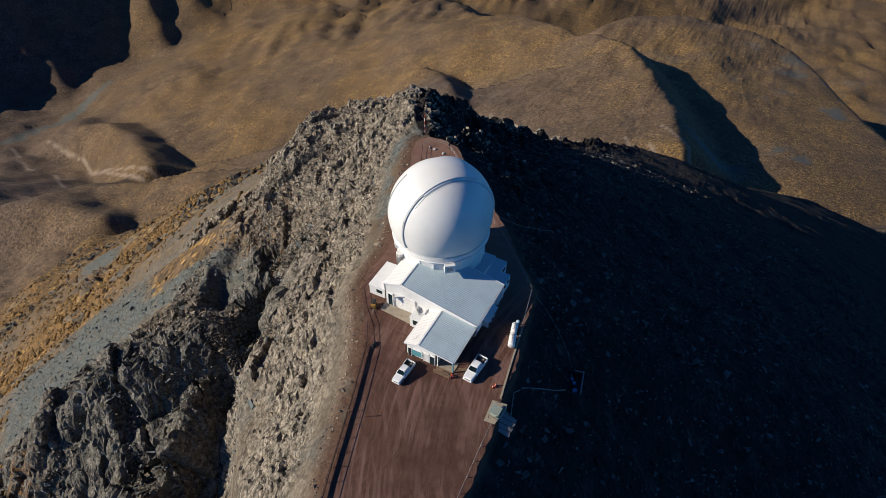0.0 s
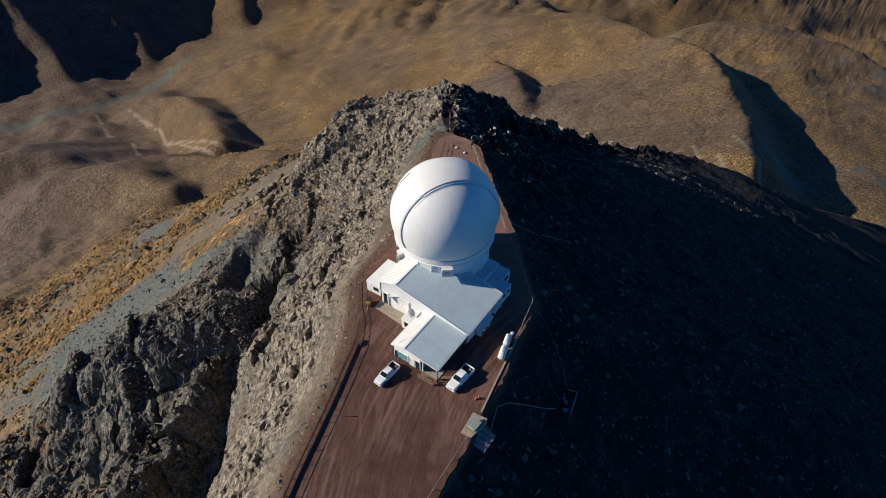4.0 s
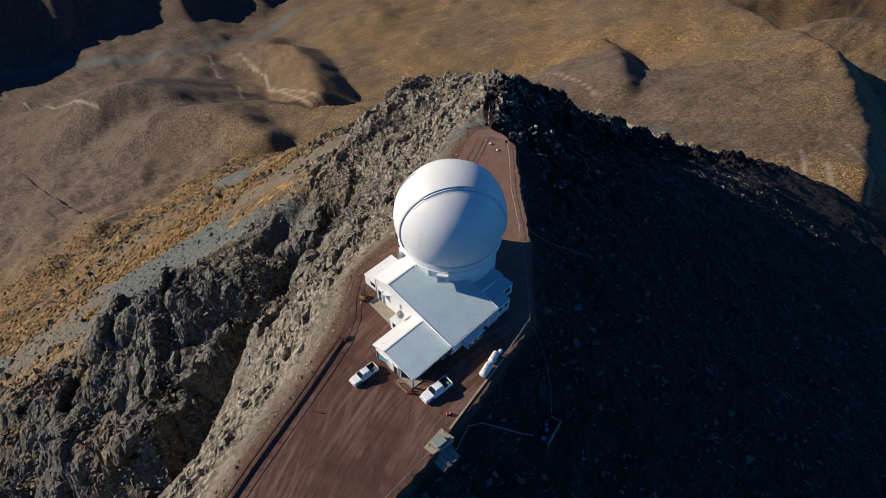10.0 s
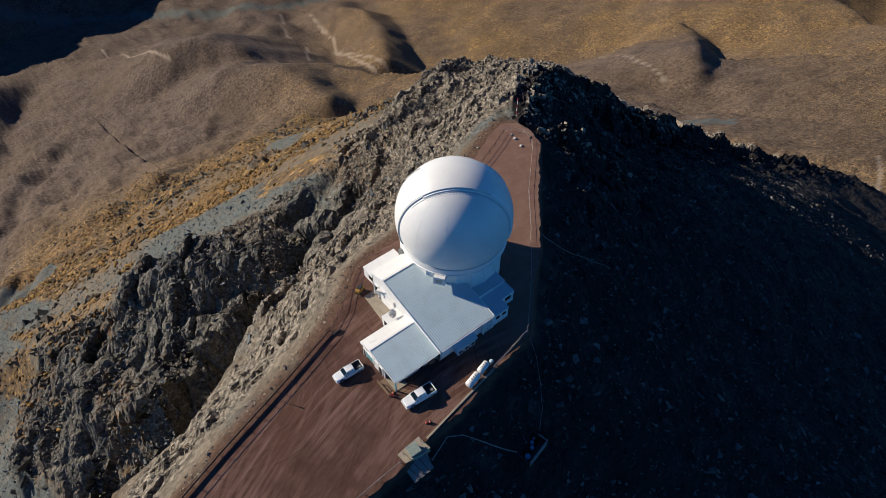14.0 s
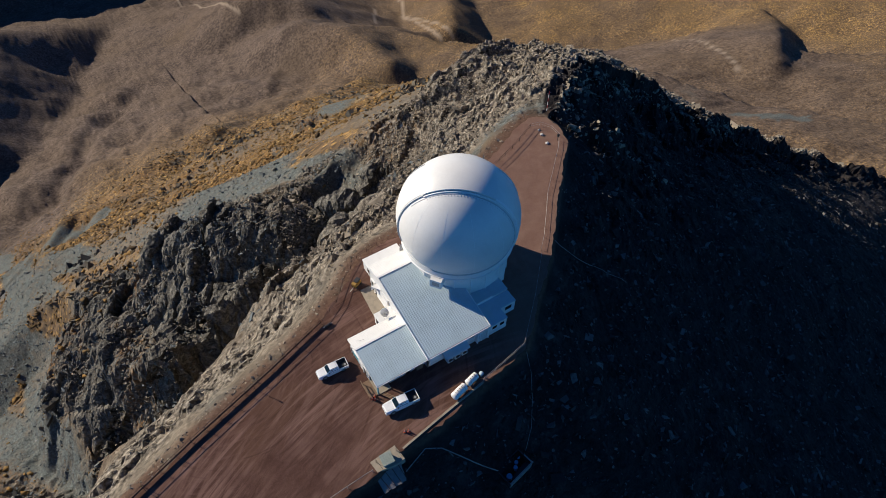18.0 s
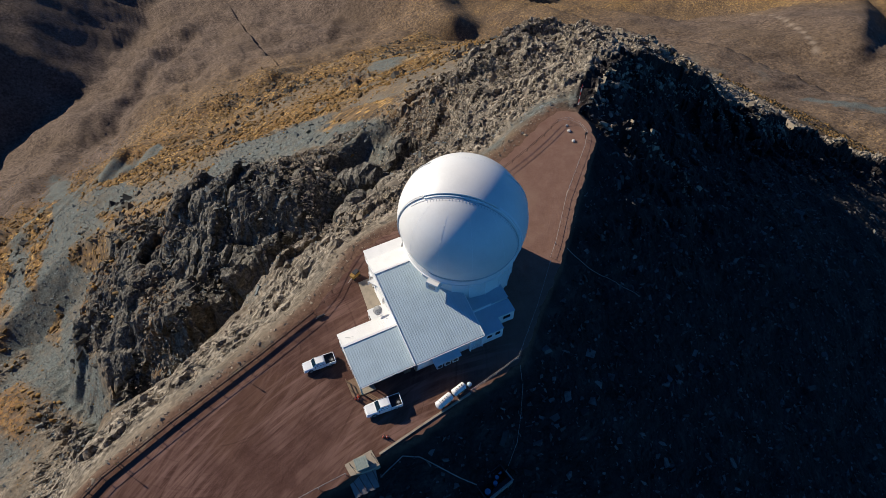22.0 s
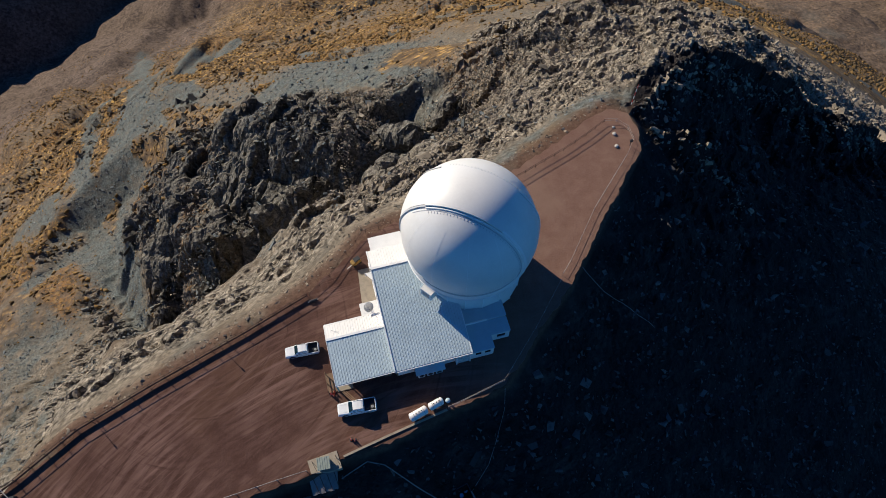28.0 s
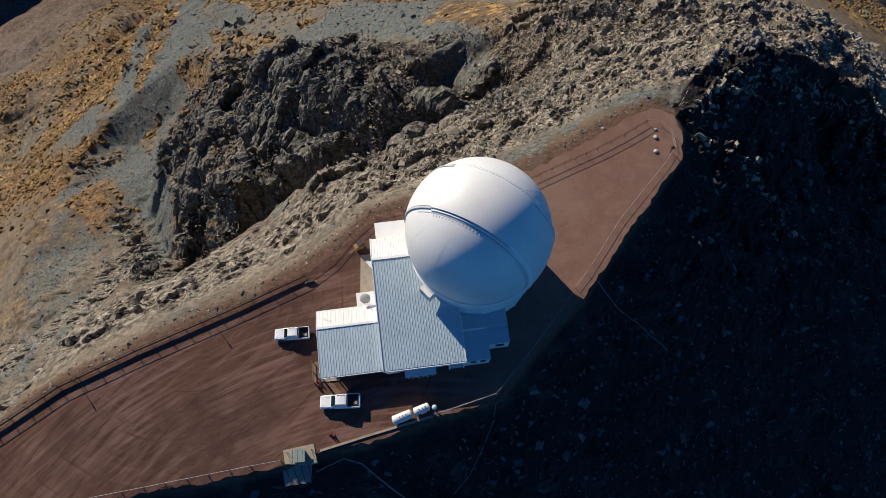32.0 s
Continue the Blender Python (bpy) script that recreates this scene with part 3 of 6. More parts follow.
    scree = np.maximum(scree, 0.8 * smoothstep(0.25, 0.5, gx) * smoothstep(900, 300, d))
    scree = np.where(side < 0, 0.0, scree)
    scree = scree * np.where(x > 62, smoothstep(18, 40, d), 1)
    rock = np.maximum(rock, smoothstep(62, 70, x) * smoothstep(420, 320, x) * smoothstep(58, 34, d + 22 * fbm(x, y, 30, 4, 0.6, 124)))
    # painted shade: darkens the slope turned from the sun, crest strip included
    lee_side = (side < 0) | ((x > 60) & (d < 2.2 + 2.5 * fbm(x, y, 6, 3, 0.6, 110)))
    painted_shade = np.where(lee_side, smoothstep(0.05, 0.9, dp) * 1.0, 0.0)
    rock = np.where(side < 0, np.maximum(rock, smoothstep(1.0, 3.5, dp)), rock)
    painted_shade = np.where(x < -60, smoothstep(-1, 1, -15 + 0.15 * (x + 60) + 5 * fbm(x, y, 12, 3, 0.5, 111) - y), painted_shade)
    # scree runs, pale sandy chutes and patches of rust-coloured scrub on the slopes below
    for line, w in SCREE_RUNS:
        dr, _, _ = along(x + 14 * fbm(x, y, 45, 4, 0.55, 98), y + 14 * fbm(x, y, 45, 4, 0.55, 99), line)
        scree = np.maximum(scree * 1.0, 0.9 * smoothstep(w, w * 0.7, dr + 0.9 * w * fbm(x, y, 22, 5, 0.6, 100)))
    down = fbm(0.9 * x - 0.5 * y, 0.16 * x + 0.28 * y, 13, 4, 0.55, 101)
    chutes = smoothstep(14, 3, dp) * smoothstep(12, -10, x) + smoothstep(-30, -60, x) * smoothstep(-330, -200, x) * smoothstep(240, 120, y)
    sand = np.clip(chutes, 0, 1) * smoothstep(0.0, 0.25, down) * (side >= 0)
    sand = np.maximum(sand, 0.95 * smoothstep(16, 4, dp) * (side >= 0) * smoothstep(-0.35, 0.15, down + 0.1))
    sand = np.maximum(sand, 0.6 * smoothstep(0.15, 0.35, fbm(x, y, 70, 5, 0.6, 102)) * smoothstep(700, 250, np.hypot(x + 60, y - 150)) * (side >= 0) * smoothstep(20, 50, d))
    scree = scree * (1 - 0.6 * sand)
    bloom = smoothstep(-0.08, 0.16, fbm(x, y, 38, 4, 0.6, 103)) * smoothstep(25, 60, d) * smoothstep(650, 300, np.hypot(x + 40, y - 150)) * (side >= 0)
    bloom = np.maximum(bloom, smoothstep(45, 15, np.hypot(x + 95, (y - 125) * 0.8)) * smoothstep(-0.2, 0.1, fbm(x, y, 18, 4, 0.6, 104)))
    umber = np.clip(smoothstep(600, 1250, r) * smoothstep(38, 62, np.degrees(a)) * 1.0 + smoothstep(-60, -250, x) * smoothstep(300, 700, y) + 0.75 * smoothstep(430, 200, np.hypot(x - 930, (y - 600) * 0.8)) + 0.5 * smoothstep(300, 120, np.hypot(x - 480, y - 330)), 0, 0.95)
    west = smoothstep(-45, -70, x) * smoothstep(135, 100, y + 0.25 * (x + 100)) * smoothstep(150, 100, dp) * smoothstep(3, 9, dp) * (side >= 0)
    z = z + west * (4.5 * (ridged(0.75 * x + 0.65 * y, 0.3 * (0.75 * y - 0.65 * x), 9, 3, 0.6, 108) - 0.6) + 1.2 * (v3 - 0.5) + 1.6 * (v2 - 0.5))
    rock = np.maximum(rock, west * smoothstep(-0.25, 0.1, fbm(x, y, 30, 4, 0.6, 106) + 0.08))
    sand = np.maximum(sand * (1 - 0.5 * west), west * 0.9 * smoothstep(0.2, 0.36, fbm(0.9 * x + 0.5 * y, -0.12 * x + 0.25 * y, 20, 4, 0.55, 107)))
    scree = np.maximum(scree, saddle)
    rock = rock * (1 - 0.9 * saddle)
    west = west * (1 - outflow)
    rock, sand = rock * (1 - outflow), sand * (1 - outflow)
    scree = np.clip(np.maximum(scree * 1.35, outflow), 0, 1)
    bloom = bloom * (1 - scree) * (1 - west) * (1 - 0.8 * sand)
    strip = smoothstep(9, 5, dp) * smoothstep(18, 30, x) * (side >= 0) * smoothstep(0.5, 2.0, dp)
    scree = np.maximum(scree, strip * smoothstep(-0.2, 0.2, fbm(x, y, 9, 4, 0.6, 105)))
    rock = rock * (1 - 0.9 * strip)
    sand = sand * (1 - strip)
    grass = smoothstep(25, 70, d) * np.clip(0.9 + 0.5 * gx, 0, 1)
    red = smoothstep(4.5, 0.5, dp) * smoothstep(-0.5, 0.2, fbm(x, y, 5, 3, 0.5, 95) + 0.15)
    red = np.where(side < 0, red * smoothstep(0.9, 0.1, dp), red)
    track = np.zeros(x.shape)
    for line, w in TRACKS:
        dt, _, _ = along(x + 6 * fbm(x, y, 80, 3, 0.5, 96), y + 6 * fbm(x, y, 80, 3, 0.5, 97), line)
        track = np.maximum(track, smoothstep(w * 1.6, w * 0.5, dt))
    rock, scree, sand = np.maximum(rock, crop), scree * (1 - crop), sand * (1 - crop)
    break_up = np.clip(np.maximum(np.maximum(smoothstep(34, 20, da), 0.8 * crop), 0.5 * smoothstep(20, 8, dn)), 0, 1) * smoothstep(7, 14, dp) * (1 - saddle) * (1 - outflow)
    crag = smoothstep(30, 17, da + 5 * fbm(x, y, 20, 3, 0.5, 109)) * smoothstep(6, 12, dp) * (1 - outflow) * (1 - saddle)
    crag = np.maximum(crag, crop)
    return z, dict(break_up=break_up, crag=crag, umber=umber, sand=np.clip(sand, 0, 1), painted_shade=painted_shade, bloom=np.clip(bloom, 0, 1), rock=rock, scree=np.clip(scree, 0, 1), grass=grass, red=np.clip(red, 0, 1), track=track * 0.7)


HILLS = [
    ([(835, 47, -482), (993, 83, -531), (1174, 161, -570), (1361, 251, -625), (1560, 430, -720)], 0.3, 0.95, 14),     # golden hill to the east
    ([(880, -160, -560), (1080, -90, -605), (1300, 0, -655), (1650, 120, -735)], 0.1, 0.14, 20),
    ([(930, 430, -660), (1020, 500, -656), (1120, 570, -682), (1301, 685, -765), (1351, 766, -795), (1380, 850, -850)], 0.5, 0.75, 10),
    ([(815, 1246, -940), (968, 1492, -1010), (1018, 1670, -1040), (1009, 1810, -1082)], 0.55, 0.72, 10),
    ([(490, 974, -725), (490, 1080, -745), (474, 1166, -758), (430, 1276, -795)], 0.62, 0.72, 10),
    ([(500, 1400, -850), (452, 1495, -850), (407, 1532, -863)], 0.6, 0.72, 8),
    ([(404, 2375, -1190), (464, 2358, -1200), (500, 2250, -1200)], 0.4, 0.9, 8),
    ([(-260, 1800, -900), (-330, 1600, -800), (-430, 1370, -700), (-620, 1150, -640), (-880, 1030, -590), (-1200, 960, -570)], 0.5, 0.7, 12),
    ([(1420, 1500, -1170), (1560, 1400, -1165), (1700, 1330, -1180)], 0.3, 0.8, 10),
    # the range across the valley, with its buttresses
    ([(6000, -1500, -900), (4700, 400, -920), (3650, 800, -900), (3180, 1260, -880), (2800, 1980, -900), (2200, 2790, -900)], 0.46, 0.6, 40),
    ([(2200, 2790, -860), (1600, 3080, -740), (700, 3250, -720)], 0.66, 0.74, 40),
    ([(700, 3250, -800), (200, 3150, -720), (-420, 3000, -650), (-2600, 2700, -560)], 0.7, 0.85, 30),
    ([(1700, 2150, -1240), (1900, 2420, -1080), (2150, 2750, -880)], 0.5, 0.95, 12),
    ([(1330, 2330, -1240), (1420, 2600, -1070), (1540, 3000, -870)], 0.6, 1.15, 12),
    ([(1010, 2330, -1230), (1080, 2650, -1030), (1150, 3050, -850)], 0.6, 1.15, 12),
    ([(620, 2450, -1220), (650, 2750, -1000), (680, 3150, -820)], 0.6, 1.15, 12),
    ([(150, 2550, -1190), (170, 2800, -980), (180, 3200, -690)], 0.6, 1.1, 12),
    ([(2180, 1560, -1240), (2480, 1780, -1060), (2780, 1960, -880)], 0.5, 0.95, 12),
]
SCREE_RUNS = [([(-250, 838, 0), (-180, 560, 0), (-117, 349, 0), (-100, 247, 0), (-98, 203, 0), (-97, 165, 0), (-88, 133, 0)], 13), ([(-63, 490, 0), (-104, 496, 0), (-130, 420, 0), (-117, 349, 0)], 15),
              ([(-60, 260, 0), (-26, 199, 0), (0, 160, 0), (14, 132, 0), (26, 108, 0), (33, 90, 0)], 6), ([(-142, 155, 0), (-138, 165, 0), (-132, 181, 0), (-118, 195, 0), (-111, 202, 0)], 9), ([(-145, 529, 0), (-150, 330, 0), (-135, 230, 0), (-120, 200, 0)], 9),
              ([(796, 398, 0), (824, 367, 0), (852, 338, 0)], 22), ([(-100, 2700, 0), (453, 2480, 0), (700, 2200, 0), (900, 2090, 0), (1100, 2080, 0), (1402, 2175, 0)], 26)]
TRACKS = [([(896, 2004, 0), (807, 1812, 0), (798, 1644, 0), (680, 1409, 0)], 3.5), ([(953, 1890, 0), (892, 1646, 0), (838, 1536, 0), (756, 1148, 0)], 3.5), ([(1139, 807, 0), (1041, 659, 0), (973, 527, 0)], 2.5),
          ([(319, 2170, 0), (325, 1814, 0), (361, 1528, 0)], 3.5), ([(919, 87, 0), (846, 34, 0), (700, -20, 0)], 2.5), ([(827, 84, 0), (677, -5, 0), (560, -40, 0)], 2.5), ([(860, 130, 0), (720, 60, 0), (600, 0, 0)], 2), ([(847, 1572, 0), (800, 1216, 0)], 3)]


def graded(lo, mid0, mid1, hi, step, grow_lo, grow_hi):
    v = list(np.arange(mid0, mid1, step))
    s, p = step, mid1
    while p < hi:
        v.append(p)
        s *= grow_hi
        p += s
    s, p = step, mid0
    while p > lo:
        s *= grow_lo
        p -= s
        v.insert(0, p)
    return np.array(v)


GX = graded(-3000, -90, 125, 4300, 0.65, 1.045, 1.0125)
GY = graded(-3000, -45, 162, 4300, 0.65, 1.05, 1.013)
XX, YY = np.meshgrid(GX, GY)
ZZ, COVER = heights(XX, YY)


def blocks3(x, y, z, size, seed):
    """Broken rock in space: a value for the nearest seed, and the distance to the joint beside it."""
    gx, gy, gz = np.floor(x / size), np.floor(y / size), np.floor(z / size)
    best, second, val = np.full(x.shape, 1e9), np.full(x.shape, 1e9), np.zeros(x.shape)
    for i, j, k in itertools.product((-1, 0, 1), repeat=3):
        cx, cy, cz = gx + i, gy + j, gz + k
        px, py, pz = ((c + lattice(cx, cy, seed + m, cz)) * size for c, m in ((cx, 0), (cy, 7), (cz, 19)))
        d = np.sqrt((x - px) ** 2 + (y - py) ** 2 + (z - pz) ** 2)
        near = d < best
        second = np.where(near, best, np.minimum(second, d))
        val = np.where(near, lattice(cx, cy, seed + 13, cz), val)
        best = np.where(near, d, best)
    return val, second - best


# crags lean out and break into blocks: push the rock along its own normal
DISP = COVER.pop("break_up")
PX, PY, PZ = XX.copy(), YY.copy(), ZZ.copy()
pushed = DISP > 0.02
sx, sy = np.gradient(ZZ, GX, axis=1)[pushed], np.gradient(ZZ, GY, axis=0)[pushed]
qx, qy, qz = XX[pushed], YY[pushed], ZZ[pushed]
amount = np.zeros(qx.shape)
for size, deep, cleft, seed in ((15.0, 4.5, 1.0, 301), (6.5, 2.0, 0.5, 302), (2.8, 0.5, 0.12, 303)):
    warp = 0.25 * size * np.sin(qz / size * 1.7 + seed)
    v_, e_ = blocks3(qx + warp, qy - warp, qz * 0.32, size, seed)
    amount += (v_ - 0.5) * deep - cleft * smoothstep(0.16 * size, 0, e_)
amount *= DISP[pushed]
length = np.sqrt(1 + sx * sx + sy * sy)
PX[pushed] += -sx / length * amount
PY[pushed] += -sy / length * amount
PZ[pushed] += amount / length


def at_height(x, y):
    """Height of the finished sheet under a place."""
    i = min(max(np.searchsorted(GX, x) - 1, 0), len(GX) - 2)
    j = min(max(np.searchsorted(GY, y) - 1, 0), len(GY) - 2)
    u, v = (x - GX[i]) / (GX[i + 1] - GX[i]), (y - GY[j]) / (GY[j + 1] - GY[j])
    return float((ZZ[j, i] * (1 - u) + ZZ[j, i + 1] * u) * (1 - v) + (ZZ[j + 1, i] * (1 - u) + ZZ[j + 1, i + 1] * u) * v)


def sheet():
    ny, nx = ZZ.shape
    co = np.stack([PX, PY, PZ], -1).reshape(-1, 3)
    idx = np.arange(nx * ny).reshape(ny, nx)
    quads = np.stack([idx[:-1, :-1], idx[:-1, 1:], idx[1:, 1:], idx[1:, :-1]], -1).reshape(-1, 4)
    me = bpy.data.meshes.new("ground")
    me.vertices.add(len(co))
    me.vertices.foreach_set("co", co.ravel())
    me.loops.add(quads.size)
    me.loops.foreach_set("vertex_index", quads.ravel().astype(np.int32))
    me.polygons.add(len(quads))
    me.polygons.foreach_set("loop_start", np.arange(0, quads.size, 4, dtype=np.int32))
    facet = np.maximum(np.maximum(DISP, 0.9 * COVER["rock"]), COVER["painted_shade"])
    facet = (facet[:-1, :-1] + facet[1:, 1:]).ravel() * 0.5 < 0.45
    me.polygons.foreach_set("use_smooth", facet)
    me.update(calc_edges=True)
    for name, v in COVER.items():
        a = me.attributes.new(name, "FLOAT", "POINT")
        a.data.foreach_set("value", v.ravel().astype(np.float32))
    me.materials.append(LAND)
    return me


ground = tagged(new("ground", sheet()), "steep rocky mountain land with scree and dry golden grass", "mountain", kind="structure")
rough_edge = []
edge_rng = random.Random(5)
for (ax, ay), (bx, by) in zip(PAD_RING, PAD_RING[1:] + PAD_RING[:1]):
    n = max(1, int(math.hypot(bx - ax, by - ay) / 0.9))
    for k in range(n):
        px, py = ax + (bx - ax) * k / n, ay + (by - ay) * k / n
        nx, ny = (by - ay) / math.hypot(bx - ax, by - ay), -(bx - ax) / math.hypot(bx - ax, by - ay)
        push = -(0.14 * math.sin(px * 0.53 + py * 0.31) + edge_rng.uniform(-0.25, 0.35))
        rough_edge.append((px + nx * push, py + ny * push))
pad = part("pad", prism(rough_edge, -1.5, 0.0), PAD)
tagged(pad, "flat red gravel platform with tyre tracks on the summit", "gravel yard", kind="structure")


# ---- the dome ----
DX, DY, DZ, DR = 23.13, 14.33, 12.85, 9.6
dome = thing("telescope_dome", "large white rotating telescope dome with a closed shutter", "dome", pose(DX, DY, 0))
SLIT = radians(54)                                            # bearing across the shutter
N_SLIT, M_SLIT = Vector((math.cos(SLIT), math.sin(SLIT), 0)), Vector((-math.sin(SLIT), math.cos(SLIT), 0))


def on_dome(a, phi, r):
    """A place on the dome: a metres across the shutter, phi degrees along it."""
    q = math.sqrt(max(r * r - a * a, 0))
    return N_SLIT * a + M_SLIT * (q * math.cos(radians(phi))) + Vector((0, 0, q * math.sin(radians(phi)) + DZ))


def shell(r, z0, steps=96, rows=44):
    bm = bmesh.new()
    grid = []
    e0 = math.asin((z0 - DZ) / r)
    for j in range(rows):
        e = e0 + (math.pi / 2 - e0) * j / rows
        grid.append([bm.verts.new((r * math.cos(e) * math.cos(2 * math.pi * i / steps), r * math.cos(e) * math.sin(2 * math.pi * i / steps), DZ + r * math.sin(e))) for i in range(steps)])
    for a, b in zip(grid, grid[1:]):
        for i in range(steps):
            bm.faces.new((a[i], a[(i + 1) % steps], b[(i + 1) % steps], b[i]))
    pole = bm.verts.new((0, 0, DZ + r))
    for i in range(steps):
        bm.faces.new((grid[-1][i], grid[-1][(i + 1) % steps], pole))
    return bm


def band(a0, a1, p0, p1, r0, r1, across=20, step=1.5):
    """A curved slab over the dome, from the inner radius r0 to the outer radius r1."""
    bm = bmesh.new()
    n = max(2, int(abs(p1 - p0) / step))
    lay = []
    for r in (r0, r1):
        lay.append([[bm.verts.new(on_dome(a0 + (a1 - a0) * i / across, p0 + (p1 - p0) * j / n, r)) for i in range(across + 1)] for j in range(n + 1)])
    for j in range(n):
        for i in range(across):
            for k, g in enumerate(lay):
                f = (g[j][i], g[j][i + 1], g[j + 1][i + 1], g[j + 1][i])
                bm.faces.new(f if k else f[::-1])
    lo, hi = lay
    for j in range(n):
        bm.faces.new((lo[j][0], lo[j + 1][0], hi[j + 1][0], hi[j][0]))
        bm.faces.new((lo[j + 1][-1], lo[j][-1], hi[j][-1], hi[j + 1][-1]))
    for i in range(across):
        bm.faces.new((lo[0][i + 1], lo[0][i], hi[0][i], hi[0][i + 1]))
        bm.faces.new((lo[n][i], lo[n][i + 1], hi[n][i + 1], hi[n][i]))
    bmesh.ops.recalc_face_normals(bm, faces=bm.faces[:])
    return bm


part("shell", shell(DR, 9.1), DOME_WHITE, dome, smooth=True)
for a0, a1, p0, p1, r0, r1, nm, lab in ((-3.05, 3.05, -20, 58, DR - 0.1, DR + 0.14, "lower_shutter", ""), (-3.35, 3.35, 57, 126, DR - 0.1, DR + 0.4, "upper_shutter", "raised upper shutter panel"),
                                         (-3.1, 3.1, 126, 196, DR - 0.1, DR + 0.24, "rear_shutter", "")):
    sh = part(nm, band(a0, a1, p0, p1, r0, r1), DOME_WHITE, dome, lab)
# rails and seals along both edges of the shutter
for s in (-1, 1):
    part("shutter_rail", band(s * 3.3 - 0.09, s * 3.3 + 0.09, -20, 58, DR - 0.05, DR + 0.22, 2), SHUTTER_DARK, dome, "dark rubber seal strip")
    part("shutter_rail", band(s * 3.52 - 0.07, s * 3.52 + 0.07, 57, 196, DR - 0.05, DR + 0.2, 2), TRIM, dome, "pale rack rail")
    part("shutter_cap", band(s * 3.3 - 0.16, s * 3.3 + 0.16, 126, 196, DR, DR + 0.34, 2), TRIM, dome)
    part("edge_flashing", band(s * 3.75 - 0.04, s * 3.75 + 0.04, 40, 196, DR - 0.02, DR + 0.05, 2), SHUTTER_DARK, dome)
    teeth = bmesh.new()
    for k in range(0, 130, 3):
        p = on_dome(s * 3.85, 60 + k, DR)
        q = on_dome(s * 4.1, 60 + k, DR + 0.02)
        beam(p, q, 0.05, 0.05, teeth)
    tagged(part("rack_teeth", teeth, SHUTTER_DARK, dome, "row of small dark brackets"), kind="stuff")
# meridian seams between the shell panels
for k in range(12):
    az = 2 * math.pi * (k + 0.4) / 12
    d = Vector((math.cos(az), math.sin(az), 0))
    if abs(d.dot(N_SLIT)) < 0.36:
        continue
    seam = bmesh.new()
    last = None
    for j in range(15):
        e = radians(-20 + 5.2 * j)
        p = d * ((DR + 0.008) * math.cos(e)) + Vector((0, 0, DZ + (DR + 0.008) * math.sin(e)))
        if abs(p.dot(N_SLIT)) < 3.9:
            break
        if last:
            beam(last, p, 0.04, 0.012, seam)
        last = p
    part("panel_seam", seam, TRIM, dome)
# ring skirt, its groove and lower drip edge
for r0, r1, z0, z1, nm, mat in ((8.9, 9.0, 9.02, 9.14, "ring_groove", SHUTTER_DARK), (8.95, 9.08, 8.25, 9.0, "ring_skirt", DOME_WHITE), (8.9, 9.2, 8.12, 8.28, "drip_edge", TRIM)):
    bm = bmesh.new()
    n = 96
    rows = [[bm.verts.new((r * math.cos(2 * math.pi * i / n), r * math.sin(2 * math.pi * i / n), z)) for i in range(n)] for r, z in ((r0 - 0.7, z0), (r1, z0), (r0, z1), (r0 - 0.7, z1))]
    for a, b in zip(rows, rows[1:] + rows[:1]):
        for i in range(n):
            bm.faces.new((a[i], a[(i + 1) % n], b[(i + 1) % n], b[i]))
    bmesh.ops.recalc_face_normals(bm, faces=bm.faces[:])
    part(nm, bm, mat, dome)

# ---- the building under it ----
drum = thing("dome_drum", "white faceted drum wall carrying the telescope dome", "drum wall", pose(DX, DY, 0))
N_DRUM = 20
for k in range(N_DRUM):
    a0, a1 = 2 * math.pi * k / N_DRUM, 2 * math.pi * (k + 1) / N_DRUM
    r, ri = 8.35, 8.05
    bm = prism([(r * math.cos(a0), r * math.sin(a0)), (r * math.cos(a1), r * math.sin(a1)), (ri * math.cos(a1), ri * math.sin(a1)), (ri * math.cos(a0), ri * math.sin(a0))], -0.4, 8.3)
    wall_panel = part("wall_panel", bm, WHITE, drum)
    c = Vector((r * math.cos(a0), r * math.sin(a0), 0))
    part("corner_batten", beam(c * 1.004 + Vector((0, 0, 0)), c * 1.004 + Vector((0, 0, 8.2)), 0.12, 0.12), TRIM, drum)
for az, z0, z1, w, dep, nm in ((217, 6.3, 8.0, 1.9, 1.6, "vent_box"), (146, 4.9, 6.0, 1.2, 0.9, "vent_box"), (138, 6.6, 7.5, 1.0, 0.8, "vent_box"), (296, 6.3, 7.5, 1.6, 0.35, "hatch"), (330, 6.3, 7.3, 1.1, 0.5, "hatch")):
    d, s = Vector((math.cos(radians(az)), math.sin(radians(az)), 0)), Vector((-math.sin(radians(az)), math.cos(radians(az)), 0))
    pl = [d * 8.0 + s * w / 2, d * (8.3 + dep) + s * w / 2, d * (8.3 + dep) - s * w / 2, d * 8.0 - s * w / 2]
    b_ = part(nm, prism([(p.x, p.y) for p in pl], z0, z1), WHITE, drum)
    part("louvre", beam(d * (8.31 + dep) - s * w * 0.3 + Vector((0, 0, (z0 + z1) / 2)), d * (8.31 + dep) + s * w * 0.3 + Vector((0, 0, (z0 + z1) / 2)), 0.03, (z1 - z0) * 0.5), STEEL, b_)

# outside stair tower on the north-west of the drum
stair = thing("outside_stair", "grey steel caged ladder stair beside the drum", "stair", pose(DX, DY, 0))
d, s = Vector((math.cos(radians(150)), math.sin(radians(150)), 0)), Vector((-math.sin(radians(150)), math.cos(radians(150)), 0))
for u in (-0.45, 0.45):
    for v in (8.7, 9.5):
        part("stringer", beam(d * v + s * u, d * v + s * u + Vector((0, 0, 5.6)), 0.07, 0.07), STEEL, stair)
